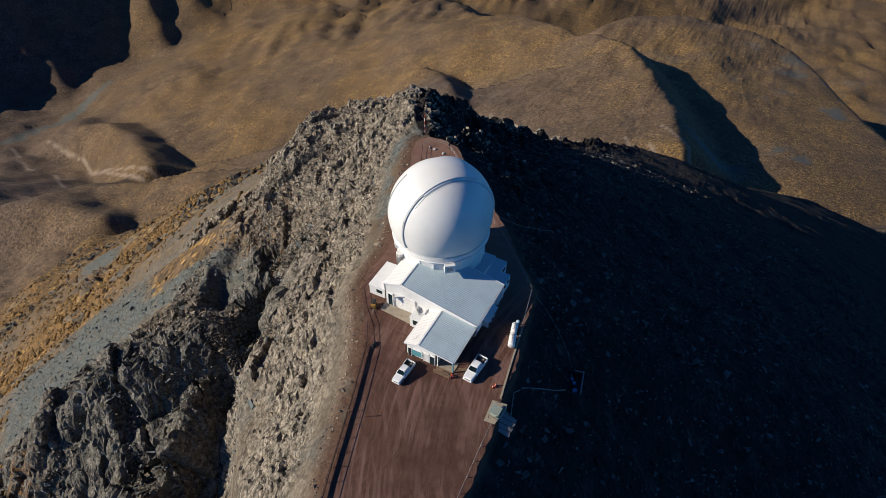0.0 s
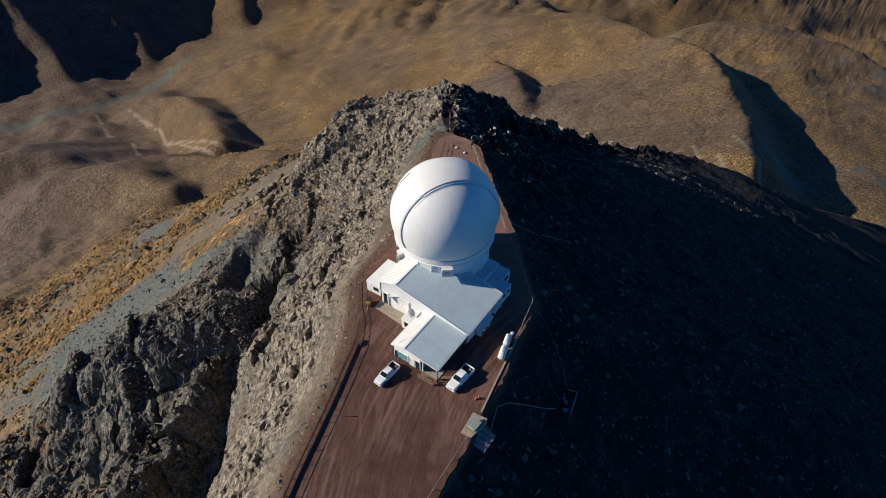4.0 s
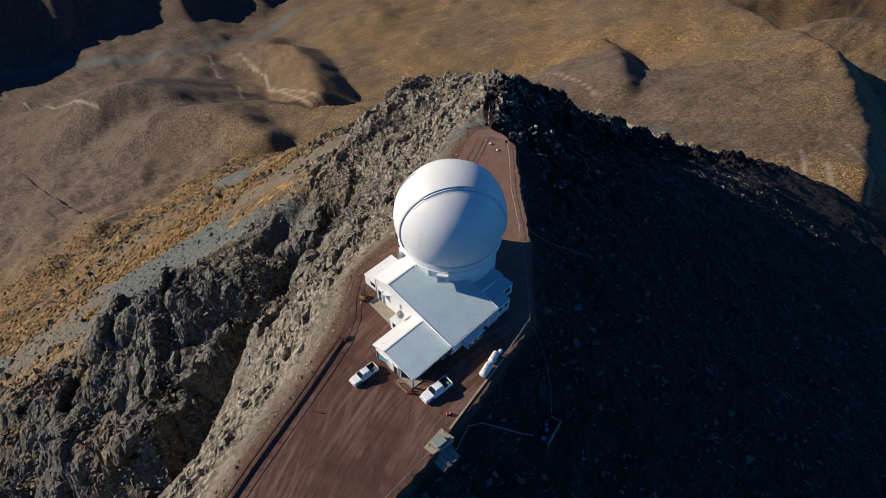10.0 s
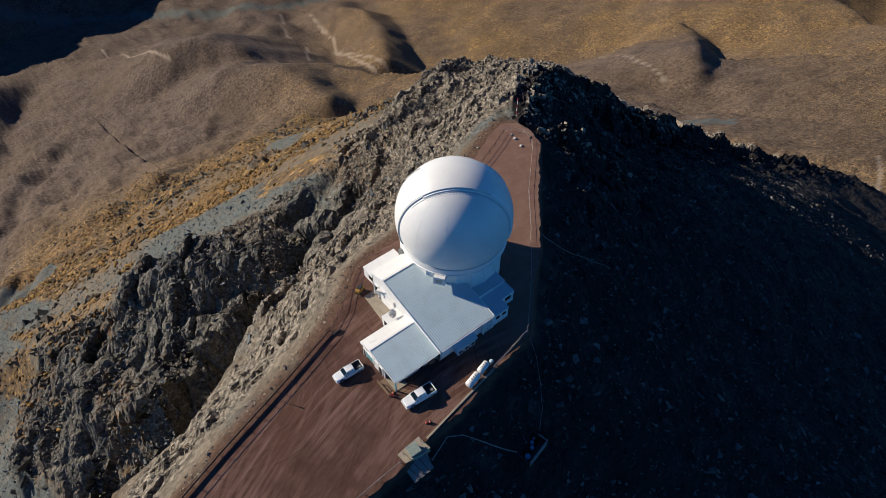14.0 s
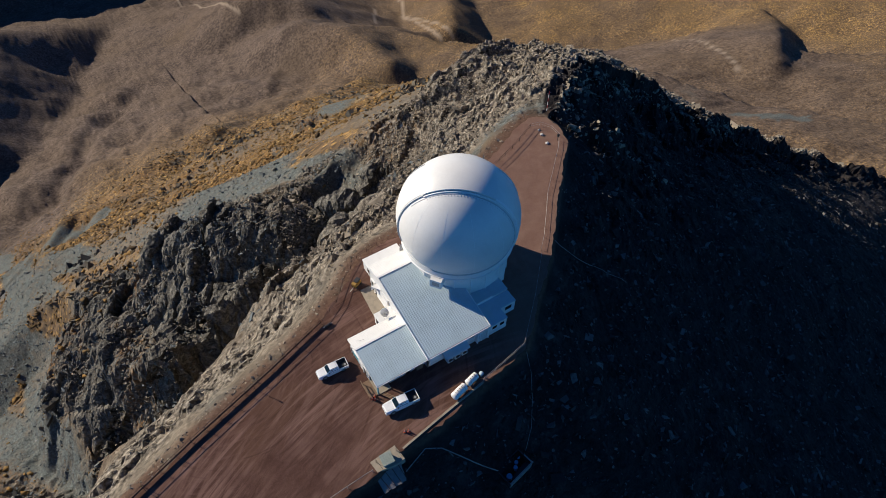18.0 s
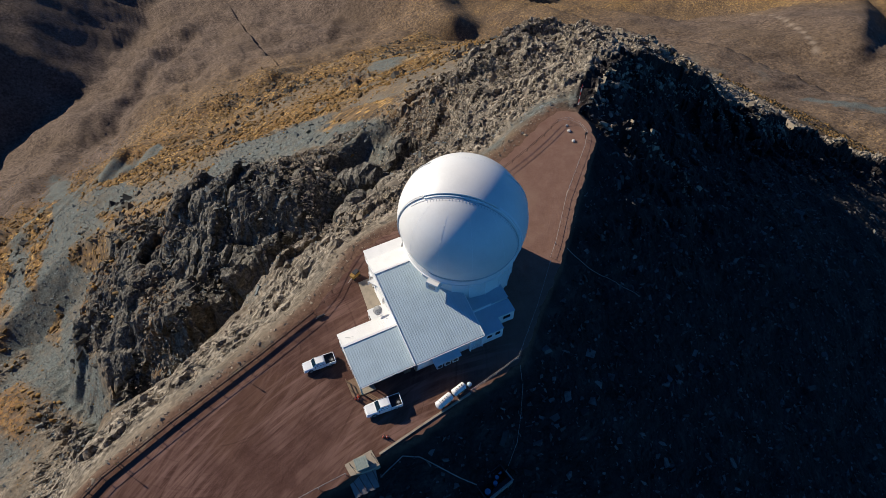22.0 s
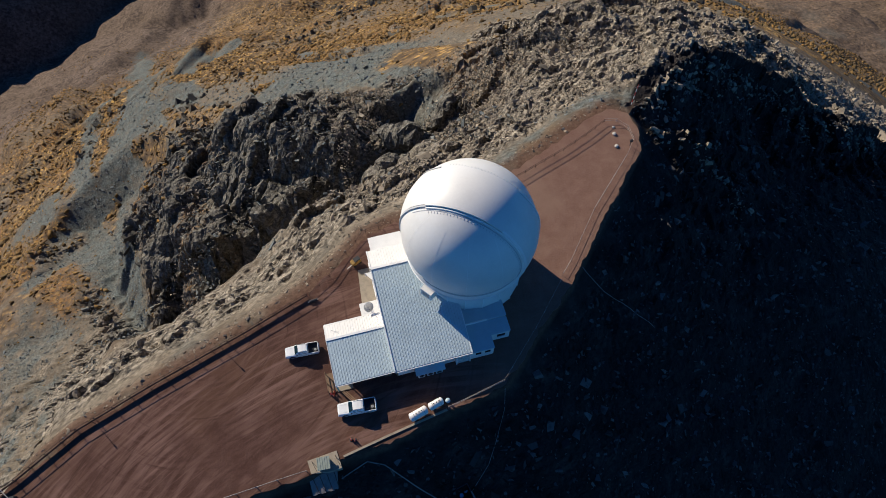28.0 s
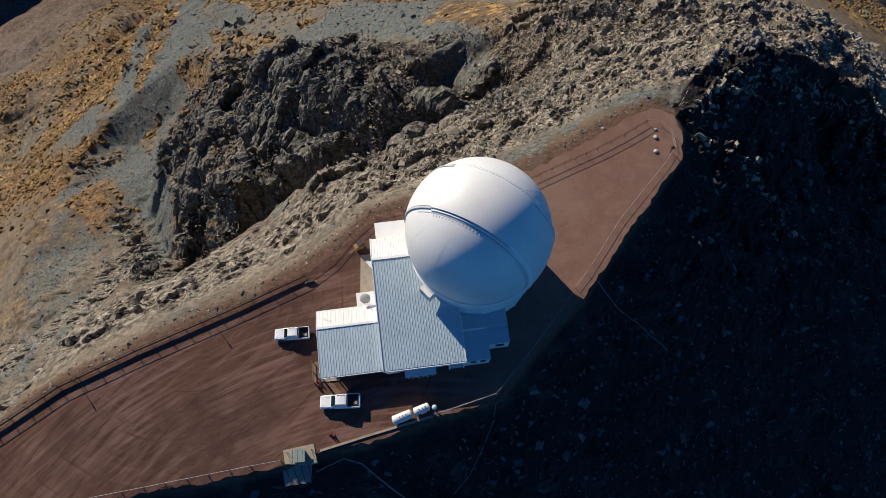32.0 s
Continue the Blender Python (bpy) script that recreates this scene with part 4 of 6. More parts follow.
for k in range(19):
    p = d * 9.1 + Vector((0, 0, 0.3 + 0.28 * k))
    part("tread", beam(p - s * 0.45, p + s * 0.45, 0.7, 0.04), STEEL, stair)

building = thing("observatory_building", "low white observatory building with ribbed metal gable roofs", "building", pose(0, 0, 0))


def wall(name, a, b, z1a, z1b=None, z0=-0.3, t=0.22, mat=WHITE, parent=None, label=""):
    """A wall from a to b in plan with its top sloping from z1a to z1b."""
    z1b = z1a if z1b is None else z1b
    ax, ay = a
    bx, by = b
    L_ = math.hypot(bx - ax, by - ay)
    nx, ny = -(by - ay) / L_ * t, (bx - ax) / L_ * t
    bm = bmesh.new()
    q = [(ax, ay, z0), (bx, by, z0), (bx, by, z1b), (ax, ay, z1a)]
    f = [bm.verts.new(v) for v in q]
    g = [bm.verts.new((x + nx, y + ny, z)) for x, y, z in q]
    bm.faces.new(f[::-1])
    bm.faces.new(g)
    for i in range(4):
        bm.faces.new((f[i], f[(i + 1) % 4], g[(i + 1) % 4], g[i]))
    bmesh.ops.recalc_face_normals(bm, faces=bm.faces[:])
    return part(name, bm, mat, parent or building, label)


def ribbed_roof(name, x0, x1, ya, za, yb, zb, pitch=0.372, mat=None):
    """A sloping roof of ribbed sheets laid from the eave (ya, za) to the ridge (yb, zb)."""
    mat = mat or ROOF_SHEET
    roof = part(name, prism([(x0, min(ya, yb)), (x1, min(ya, yb)), (x1, max(ya, yb)), (x0, max(ya, yb))],
                            lambda x, y: za + (zb - za) * (y - ya) / (yb - ya) - 0.16, lambda x, y: za + (zb - za) * (y - ya) / (yb - ya) - 0.012), mat, building, "ribbed galvanised roof")
    n = max(1, round((x1 - x0) / (pitch * 2)))
    w = (x1 - x0) / n
    bm = bmesh.new()
    prof = [(0, 0.0), (0.04, 0.026), (0.10, 0.026), (0.14, 0.0), (0.5, 0.0), (0.54, 0.026), (0.60, 0.026), (0.64, 0.0), (1, 0.0)]
    r0 = [bm.verts.new((u * w, ya, za + h)) for u, h in prof]
    r1 = [bm.verts.new((u * w, yb, zb + h)) for u, h in prof]
    for i in range(len(prof) - 1):
        bm.faces.new((r0[i], r0[i + 1], r1[i + 1], r1[i]))
    bmesh.ops.recalc_face_normals(bm, faces=bm.faces[:])
    if bm.faces[0].normal.z < 0:
        bmesh.ops.reverse_faces(bm, faces=bm.faces[:])
    me = mesh_of(bm, "roof_sheet", mat)
    for k in range(n):
        o = part("roof_sheet", me, None, roof)
        o.location.x = x0 + k * w
    return roof


# wing: south eave, ridge, north eave
WS, WR, WN = (0.0, 2.72), (6.64, 3.72), (9.3, 2.86)
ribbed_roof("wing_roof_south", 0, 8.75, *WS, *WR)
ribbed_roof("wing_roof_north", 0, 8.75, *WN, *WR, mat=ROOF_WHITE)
part("ridge_cap", beam((-0.05, WR[0], WR[1] + 0.03), (8.7, WR[0], WR[1] + 0.03), 0.34, 0.07), TRIM, building)
for (y0, z0), (y1, z1) in ((WS, WR), (WR, WN)):
    part("barge_board", beam((-0.03, y0, z0 - 0.06), (-0.03, y1, z1 - 0.06), 0.07, 0.22), TRIM, building)
part("gutter", beam((0, -0.08, 2.62), (8.6, -0.08, 2.62), 0.14, 0.12), TRIM, building)
part("gutter", beam((0, 9.38, 2.76), (5.7, 9.38, 2.76), 0.14, 0.12), TRIM, building)
zs = lambda y: np.interp(y, [0, 6.64, 9.3], [2.56, 3.56, 2.7])
west = wall("wall", (0.25, 9.2), (0.25, 6.64), float(zs(9.2)), float(zs(6.64)))
wall("wall", (0.25, 6.64), (0.25, 3.3), float(zs(6.64)), float(zs(3.3)))
wall("porch_wall", (0.25, 3.3), (2.2, 3.3), float(zs(3.3)))
wall("porch_wall", (2.2, 3.3), (2.2, 0.9), float(zs(3.3)), float(zs(0.9)), mat=TIMBER, label="timber porch wall")
wall("wall", (2.2, 0.9), (8.6, 0.9), float(zs(0.9)))
wall("wall", (5.75, 9.2), (0.25, 9.2), float(zs(9.2)))
# west gable openings
for y0, y1, z0, z1, mat, nm, lab in ((8.0, 8.6, 0.05, 2.05, GLASS, "door", "dark open doorway"), (6.0, 7.9, 0.5, 2.0, TEAL, "window_panel", "teal glazed panel"), (4.7, 5.6, 0.1, 2.1, WHITE, "door", ""), (3.5, 4.4, 0.1, 2.1, GLASS, "door", "dark doorway")):
    o = part(nm, box(0.0, 0.26, y0, y1, z0, z1), mat, building, lab)
    for a, b, c, e in ((y0 - 0.07, y0, z0, z1), (y1, y1 + 0.07, z0, z1), (y0, y1, z1, z1 + 0.07)):
        part("frame", box(-0.05, 0.2, a, b, c, e), TRIM, o)
part("porch_post", beam((0.12, 0.12, -0.05), (0.12, 0.12, 2.6), 0.2, 0.2), TEAL, building, "teal porch post")
part("porch_post", beam((0.12, 3.0, -0.05), (0.12, 3.0, 2.9), 0.14, 0.14), TRIM, building)
part("porch_floor", box(0.0, 2.2, 0.0, 3.3, -0.1, 0.14), CONCRETE, building)
part("door", box(2.1, 2.21, 1.5, 2.5, 0.14, 2.15), GLASS, building, "dark porch door")
for x0, x1, z0, z1, mat, lab in ((3.2, 4.4, 0.9, 1.9, GLASS, "window in shade"), (5.2, 6.0, 0.1, 2.0, GLASS, "dark door")):
    part("window", box(x0, x1, 0.82, 0.9, z0, z1), mat, building, lab)
part("wall_cabinet", box(6.9, 8.0, 0.35, 0.9, 0.2, 1.5, 0.03), TIMBER, building, "rust-brown wall cabinet")

# small store block in the corner, with a flat roof
part("store_wall", box(5.72, 8.6, 9.2, 11.5, -0.2, 2.3), WHITE, building)
part("store_roof", box(5.66, 8.6, 9.2, 11.56, 2.3, 2.42), TRIM, building)
part("window", box(5.68, 5.73, 9.8, 10.9, 0.7, 1.9), GLASS, building, "dark window of the store")

# main hall
MS, MR, MN = (-0.3, 3.25), (14.78, 6.39), (18.45, 5.05)
mz = lambda y: float(np.interp(y, [-0.3, 14.78, 18.45], [3.25, 6.39, 5.05]))
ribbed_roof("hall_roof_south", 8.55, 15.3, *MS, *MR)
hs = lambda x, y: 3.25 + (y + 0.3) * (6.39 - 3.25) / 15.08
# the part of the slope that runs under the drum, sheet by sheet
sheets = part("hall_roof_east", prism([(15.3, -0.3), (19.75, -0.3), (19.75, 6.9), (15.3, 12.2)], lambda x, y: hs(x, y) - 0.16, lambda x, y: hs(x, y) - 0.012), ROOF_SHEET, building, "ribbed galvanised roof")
n_s = 6
for k in range(n_s):
    w = 4.45 / n_s
    x0 = 15.3 + k * w
    y1 = DY - math.sqrt(max(8.2**2 - (x0 + w / 2 - DX) ** 2, 0))
    bm = bmesh.new()
    prof = [(0, 0.0), (0.04, 0.026), (0.10, 0.026), (0.14, 0.0), (0.5, 0.0), (0.54, 0.026), (0.60, 0.026), (0.64, 0.0), (1, 0.0)]
    r0 = [bm.verts.new((x0 + u * w, -0.3, hs(0, -0.3) + h)) for u, h in prof]
    r1 = [bm.verts.new((x0 + u * w, y1, hs(0, y1) + h)) for u, h in prof]
    for i in range(8):
        bm.faces.new((r0[i], r0[i + 1], r1[i + 1], r1[i]))
    part("roof_sheet", bm, ROOF_SHEET, sheets)
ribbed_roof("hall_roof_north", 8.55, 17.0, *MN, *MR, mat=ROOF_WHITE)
part("ridge_cap", beam((8.5, MR[0], MR[1] + 0.03), (15.2, MR[0], MR[1] + 0.03), 0.36, 0.07), TRIM, building)
for (y0, z0), (y1, z1) in ((MS, MR), (MR, MN)):
    part("barge_board", beam((8.5, y0, z0 - 0.05), (8.5, y1, z1 - 0.05), 0.12, 0.3), TRIM, building)
part("barge_board", beam((19.78, -0.3, 3.2), (19.78, 6.5, 4.6), 0.1, 0.26), TRIM, building)
part("gutter", beam((8.5, -0.4, 3.13), (19.8, -0.4, 3.13), 0.16, 0.14), TRIM, building)
wall("wall", (8.62, 18.3), (8.62, 14.78), mz(18.3) - 0.15, mz(14.78) - 0.15)
wall("wall", (8.62, 14.78), (8.62, 0.1), mz(14.78) - 0.15, mz(0.1) - 0.15)
wall("wall", (8.62, 0.1), (19.65, 0.1), mz(0.1) - 0.15)
wall("wall", (19.65, 0.1), (19.65, 8.0), mz(0.1) - 0.15, mz(8.0) - 0.15)
wall("wall", (17.0, 18.3), (8.62, 18.3), mz(18.3) - 0.15)
# west face: tall door, loading door with its hood
o = part("door", box(8.5, 8.62, 16.6, 17.5, 0.1, 2.9), GLASS, building, "tall dark doorway")
for a, b, c, e in ((16.45, 16.6, 0.1, 3.05), (17.5, 17.65, 0.1, 3.05), (16.45, 17.65, 2.9, 3.05)):
    part("frame", box(8.36, 8.62, a, b, c, e), TRIM, o)
o = part("loading_door", box(8.38, 8.62, 11.9, 15.6, 0.05, 3.4), WHITE, building, "wide white loading door")
for k in range(7):
    part("door_rib", box(8.34, 8.38, 12.0, 15.5, 0.35 + 0.42 * k, 0.4 + 0.42 * k), TRIM, o)
hood = part("door_hood", prism([(7.5, 15.7), (8.62, 15.7), (8.62, 14.0)], 3.5, 3.62), WHITE, building)
part("hood_side", prism([(7.5, 15.62), (8.62, 15.62), (8.62, 15.7), (7.5, 15.7)], 2.7, 3.5), WHITE, building)
part("apron", prism([(6.0, 11.6), (8.5, 11.6), (8.5, 18.3), (6.6, 18.3)], -0.1, 0.09), CONCRETE, building, "pale concrete loading apron")
# south face: shutters, lean-to, slot window, roller door
part("shutter_box", box(8.9, 10.6, -0.28, 0.1, 1.2, 2.7), WHITE, building)
lean = part("lean_to", prism([(11.3, -1.2), (15.6, -1.2), (15.6, 0.1), (11.3, 0.1)], 1.55, lambda x, y: 1.7 + (y + 1.2) * 0.35), ROOF_SHEET, building, "low lean-to roof over plant units")
for x in (11.6, 12.9, 14.2):
    u = part("plant_unit", box(x, x + 1.0, -1.05, 0.05, 0.02, 1.3, 0.04), WHITE, building, "white air-conditioning unit")
    part("fan_grille", rod((x + 0.5, -1.05, 0.7), (x + 0.5, -1.09, 0.7), 0.38, 16), BLACK, u)
part("window", box(16.1, 17.2, -0.02, 0.1, 1.9, 2.4), GLASS, building, "narrow slot window")
rd = part("roller_door", box(17.5, 19.4, -0.35, 0.1, 0.0, 2.55), WHITE, building, "white roller door in a projecting frame")
for x in (17.4, 19.4):
    part("jamb", box(x, x + 0.15, -0.5, 0.1, 0, 2.7), TRIM, rd)
for k in range(8):
    part("slat", box(17.58, 19.35, -0.38, -0.35, 0.15 + 0.3 * k, 0.18 + 0.3 * k), STEEL, rd)
# north-west block
part("block_wall", box(9.3, 15.8, 18.3, 22.1, -0.4, 2.25), WHITE, building)
part("block_roof", box(9.2, 15.9, 18.28, 22.2, 2.25, 2.42, 0.03), TRIM, building, "flat white roof")
part("window", box(9.27, 9.31, 19.4, 20.6, 0.9, 1.7), GLASS, building)
# east annexes
part("annex_wall", box(19.65, 23.1, -0.2, 4.1, -0.3, 2.5), WHITE, building)
part("annex_roof", box(19.6, 23.2, -0.3, 4.05, 2.5, 2.66, 0.02), ROOF_SHEET, building, "flat grey annex roof")
part("annex_wall", box(19.65, 26.1, 4.1, 8.2, -0.3, 2.9), WHITE, building)
part("annex_roof", box(19.6, 26.2, 4.05, 8.3, 2.9, 3.06, 0.02), ROOF_SHEET, building, "flat grey annex roof")
part("annex_wall", box(23.1, 26.1, 1.75, 4.1, -0.3, 2.5), WHITE, building)
part("annex_roof", box(23.1, 26.2, 1.7, 4.05, 2.5, 2.62, 0.02), ROOF_SHEET, building, "flat grey annex roof")
part("parapet", box(19.6, 23.2, 4.0, 4.14, 2.66, 3.2), TRIM, building)
for x0, x1, z0, z1 in ((20.4, 21.2, 1.3, 2.0), (21.8, 22.6, 1.3, 2.0)):
    part("window", box(x0, x1, -0.23, -0.19, z0, z1), GLASS, building)
o = part("window", box(24.2, 25.4, 1.7, 1.76, 1.2, 2.0), GLASS, building)
part("sill", box(24.1, 25.5, 1.6, 1.76, 1.1, 1.2), TRIM, o)

# dish aerial on the store roof
dish = thing("satellite_dish", "white satellite dish on a short mast", "antenna", pose(6.9, 10.35, 2.42))
part("mast", rod((0, 0, 0), (0, 0, 0.95), 0.06), STEEL, dish)
for a in (0, 120, 240):
    part("brace", rod((0.5 * math.cos(radians(a)), 0.5 * math.sin(radians(a)), 0), (0, 0, 0.7), 0.025), STEEL, dish)
bm = bmesh.new()
rings = []
for j in range(7):
    r = 0.72 * j / 6
    rings.append([bm.verts.new((r * math.cos(2 * math.pi * i / 24), r * math.sin(2 * math.pi * i / 24), 0.3 * (r / 0.72) ** 2)) for i in range(24)] if j else [bm.verts.new((0, 0, 0))])
for i in range(24):
    bm.faces.new((rings[0][0], rings[1][i], rings[1][(i + 1) % 24]))
for a, b in zip(rings[1:], rings[2:]):
    for i in range(24):
        bm.faces.new((a[i], b[i], b[(i + 1) % 24], a[(i + 1) % 24]))
bmesh.ops.solidify(bm, geom=bm.faces[:], thickness=0.03)
reflector = part("reflector", bm, WHITE, dish, smooth=True)
reflector.matrix_world = pose(6.9, 10.35, 3.4, 38, 0, 20)
part("feed_arm", rod((0, -0.1, 1.0), (0.15, -0.75, 1.35), 0.025), STEEL, dish)
part("feed_horn", rod((0.15, -0.72, 1.32), (0.12, -0.62, 1.42), 0.07, 10), STEEL, dish)
aerial = thing("roof_aerial", "thin bent wire aerial lying on the white roof slope", "antenna", pose(0.9, 8.2, 3.25))
part("wire", rod((0, 0, 0.0), (0.5, -0.45, 0.28), 0.025, 6), STEEL, aerial)
part("wire", rod((0.5, -0.45, 0.28), (1.15, -0.55, 0.3), 0.02, 6), STEEL, aerial)


# ---- pickups ----
def pickup(label, m, scale=1.0):
    """A crew-cab pickup, nose at -x, its wheels on z = 0."""
    t = thing("pickup_truck", label, "pickup truck", m @ Matrix.Diagonal((scale, scale, scale, 1)), group="parked pickups")

    def hull(sections):
        """A closed body from cross-sections (x, half width low, half width high, z low, z high)."""
        bm = bmesh.new()
        loops = []
        for x, w0, w1, z0, z1 in sections:
            c = min(0.09, (z1 - z0) * 0.3)
            loops.append([bm.verts.new(v) for v in ((x, -w0, z0), (x, w0, z0), (x, w0 + 0.02, (z0 + z1) / 2), (x, w1, z1 - c), (x, w1 - c, z1), (x, -w1 + c, z1), (x, -w1, z1 - c), (x, -w0 - 0.02, (z0 + z1) / 2))])
        for a, b in zip(loops, loops[1:]):
            for i in range(8):
                bm.faces.new((a[i], a[(i + 1) % 8], b[(i + 1) % 8], b[i]))
        bm.faces.new(loops[0][::-1])
        bm.faces.new(loops[-1])
        bmesh.ops.recalc_face_normals(bm, faces=bm.faces[:])
        return bm

    body = part("body", hull([(-2.66, 0.72, 0.66, 0.45, 0.88), (-2.5, 0.86, 0.8, 0.36, 1.02), (-1.9, 0.92, 0.86, 0.34, 1.08), (-1.05, 0.93, 0.88, 0.34, 1.14), (0.95, 0.93, 0.9, 0.34, 1.14)]), CAR_WHITE, t)
    cab = part("cab", hull([(-1.12, 0.84, 0.8, 1.1, 1.16), (-0.45, 0.82, 0.68, 1.1, 1.74), (0.1, 0.82, 0.7, 1.1, 1.8), (0.75, 0.82, 0.69, 1.1, 1.77), (0.98, 0.82, 0.68, 1.1, 1.7)]), CAR_WHITE, t)
    # glazing set just proud of the cab
    def pane(name, pts, parent):
        bm = bmesh.new()
        bm.faces.new([bm.verts.new(p) for p in pts])
        bmesh.ops.solidify(bm, geom=bm.faces[:], thickness=0.02)
        return part(name, bm, GLASS, parent, "tinted glass")
    pane("windscreen", [(-1.11, -0.74, 1.225), (-1.11, 0.74, 1.225), (-0.53, 0.61, 1.735), (-0.53, -0.61, 1.735)], cab)
    pane("rear_window", [(1.0, 0.58, 1.28), (1.0, -0.58, 1.28), (1.0, -0.55, 1.62), (1.0, 0.55, 1.62)], cab)
    for s in (-1, 1):
        pane("side_window", [(-0.75, s * 0.845, 1.2), (-0.02, s * 0.845, 1.2), (-0.02, s * 0.745, 1.66), (-0.42, s * 0.745, 1.66)], cab)
        pane("side_window", [(0.06, s * 0.845, 1.2), (0.78, s * 0.845, 1.2), (0.72, s * 0.745, 1.63), (0.06, s * 0.745, 1.66)], cab)
        mir = part("mirror", box(-0.86, -0.68, s * 0.94 - 0.09, s * 0.94 + 0.09, 1.16, 1.34, 0.03), BLACK, t)
        for y in (0.02, 0.74):
            part("door_handle", box(y - 0.18, y - 0.02, s * 0.945 - 0.02, s * 0.945 + 0.02, 1.0, 1.04), CHROME, body)
        part("headlight", box(-2.62, -2.42, s * 0.66 - 0.14, s * 0.66 + 0.14, 0.82, 0.98, 0.03), CLEAR_LAMP, body)
        part("tail_light", box(2.66, 2.72, s * 0.84 - 0.06, s * 0.84 + 0.06, 0.75, 1.1), RED_LAMP, t)
        part("wheel_arch", rod((-1.62, s * 0.9, 0.42), (-1.62, s * 0.955, 0.42), 0.47, 24), BLACK, body)
    # open load bed
    bed = part("bed", box(0.98, 2.68, -0.9, 0.9, 0.5, 0.66), BLACK, t, "black-lined open load bed")
    for nm, q in (("bed_side", (0.98, 2.68, -0.95, -0.84, 0.42, 1.18)), ("bed_side", (0.98, 2.68, 0.84, 0.95, 0.42, 1.18)), ("tailgate", (2.62, 2.72, -0.84, 0.84, 0.5, 1.16)), ("bed_front", (0.98, 1.06, -0.84, 0.84, 0.6, 1.16))):
        part(nm, box(*q, 0.025), CAR_WHITE, bed)
    for s in (-1, 1):
        part("liner", box(1.06, 2.62, s * 0.835 - 0.02, s * 0.835 + 0.02, 0.66, 1.15), BLACK, bed)
        part("wheel_box", box(1.5, 2.1, s * 0.72 - 0.12, s * 0.72 + 0.12, 0.66, 0.86, 0.04), BLACK, bed)
    spare = part("spare_wheel", rod((2.2, -0.3, 0.68), (2.2, -0.3, 0.9), 0.36, 20), RUBBER, bed)
    part("spare_rim", rod((2.2, -0.3, 0.9), (2.2, -0.3, 0.92), 0.2, 16), STEEL, spare)
    for nm, q, mat in (("front_bumper", (-2.72, -2.5, -0.82, 0.82, 0.36, 0.6), CAR_WHITE), ("rear_bumper", (2.68, 2.82, -0.86, 0.86, 0.42, 0.6), CHROME), ("grille", (-2.69, -2.6, -0.5, 0.5, 0.66, 0.86), BLACK), ("number_plate", (-2.735, -2.715, -0.2, 0.2, 0.44, 0.55), WHITE)):
        part(nm, box(*q, 0.02), mat, t)
    for y in (-0.5, 0.5):
        part("bonnet_crease", beam((-2.35, y, 1.055), (-1.15, y * 1.15, 1.15), 0.03, 0.012), CAR_WHITE, body)
    for x in (-1.62, 1.72):
        for s in (-1, 1):
            w = part("wheel", rod((x, s * 0.72, 0.39), (x, s * 0.95, 0.39), 0.39, 24), RUBBER, t)
            part("rim", rod((x, s * 0.945, 0.39), (x, s * 0.965, 0.39), 0.24, 16), STEEL, w)
    part("roof_rail", beam((-0.3, -0.62, 1.81), (0.8, -0.62, 1.79), 0.04, 0.03), BLACK, cab)
    part("roof_rail", beam((-0.3, 0.62, 1.81), (0.8, 0.62, 1.79), 0.04, 0.03), BLACK, cab)
    return t


pickup("white crew-cab pickup with an empty black-lined bed, beside the porch", pose(2.13, -3.05, 0.0, 0, 0, -5.0), 1.0)
pickup("smaller white crew-cab pickup with a spare wheel in its bed", pose(-3.95, 7.3, 0.0, 0, 0, -4.0), 0.9)


# ---- tanks by the south edge ----
def tank(label, a, b, r):
    a, b = Vector(a), Vector(b)
    mid, L_ = (a + b) / 2, (b - a).length
    t = thing("storage_tank", label, "tank", pose(mid.x, mid.y, 0, 0, 0, math.degrees(math.atan2(b.y - a.y, b.x - a.x))), group="tanks by the edge")
    zc = r + 0.35
    bm = bmesh.new()
    prof = [(-L_ / 2 - 0.22, 0.02), (-L_ / 2 - 0.19, r * 0.5), (-L_ / 2 - 0.1, r * 0.85), (-L_ / 2, r), (L_ / 2, r), (L_ / 2 + 0.1, r * 0.85), (L_ / 2 + 0.19, r * 0.5), (L_ / 2 + 0.22, 0.02)]
    rings = [[bm.verts.new((x, q * math.cos(2 * math.pi * i / 28), zc + q * math.sin(2 * math.pi * i / 28))) for i in range(28)] for x, q in prof]
    for p, q in zip(rings, rings[1:]):
        for i in range(28):
            bm.faces.new((p[i], p[(i + 1) % 28], q[(i + 1) % 28], q[i]))
    bm.faces.new(rings[0])
    bm.faces.new(rings[-1])
    bmesh.ops.recalc_face_normals(bm, faces=bm.faces[:])
    part("shell", bm, WHITE, t, smooth=True)
    for x in (-L_ * 0.32, L_ * 0.32):
        part("saddle", box(x - 0.1, x + 0.1, -r * 0.8, r * 0.8, 0, 0.5), CONCRETE, t)
        part("strap", rod((x, 0, zc), (x + 0.06, 0, zc), r + 0.012, 28), STEEL, t)
    for x in (-0.35, 0.1, 0.5):
        v = part("valve", rod((x, 0, zc + r - 0.03), (x, 0, zc + r + 0.14), 0.06, 10), STEEL, t)
        part("cap", rod((x, 0, zc + r + 0.14), (x, 0, zc + r + 0.18), 0.09, 10), BLACK, v)
    part("pipe", rod((L_ / 2 - 0.1, 0.1, zc + r - 0.05), (L_ / 2 + 0.3, 0.1, 0.3), 0.03), STEEL, t)
    return t


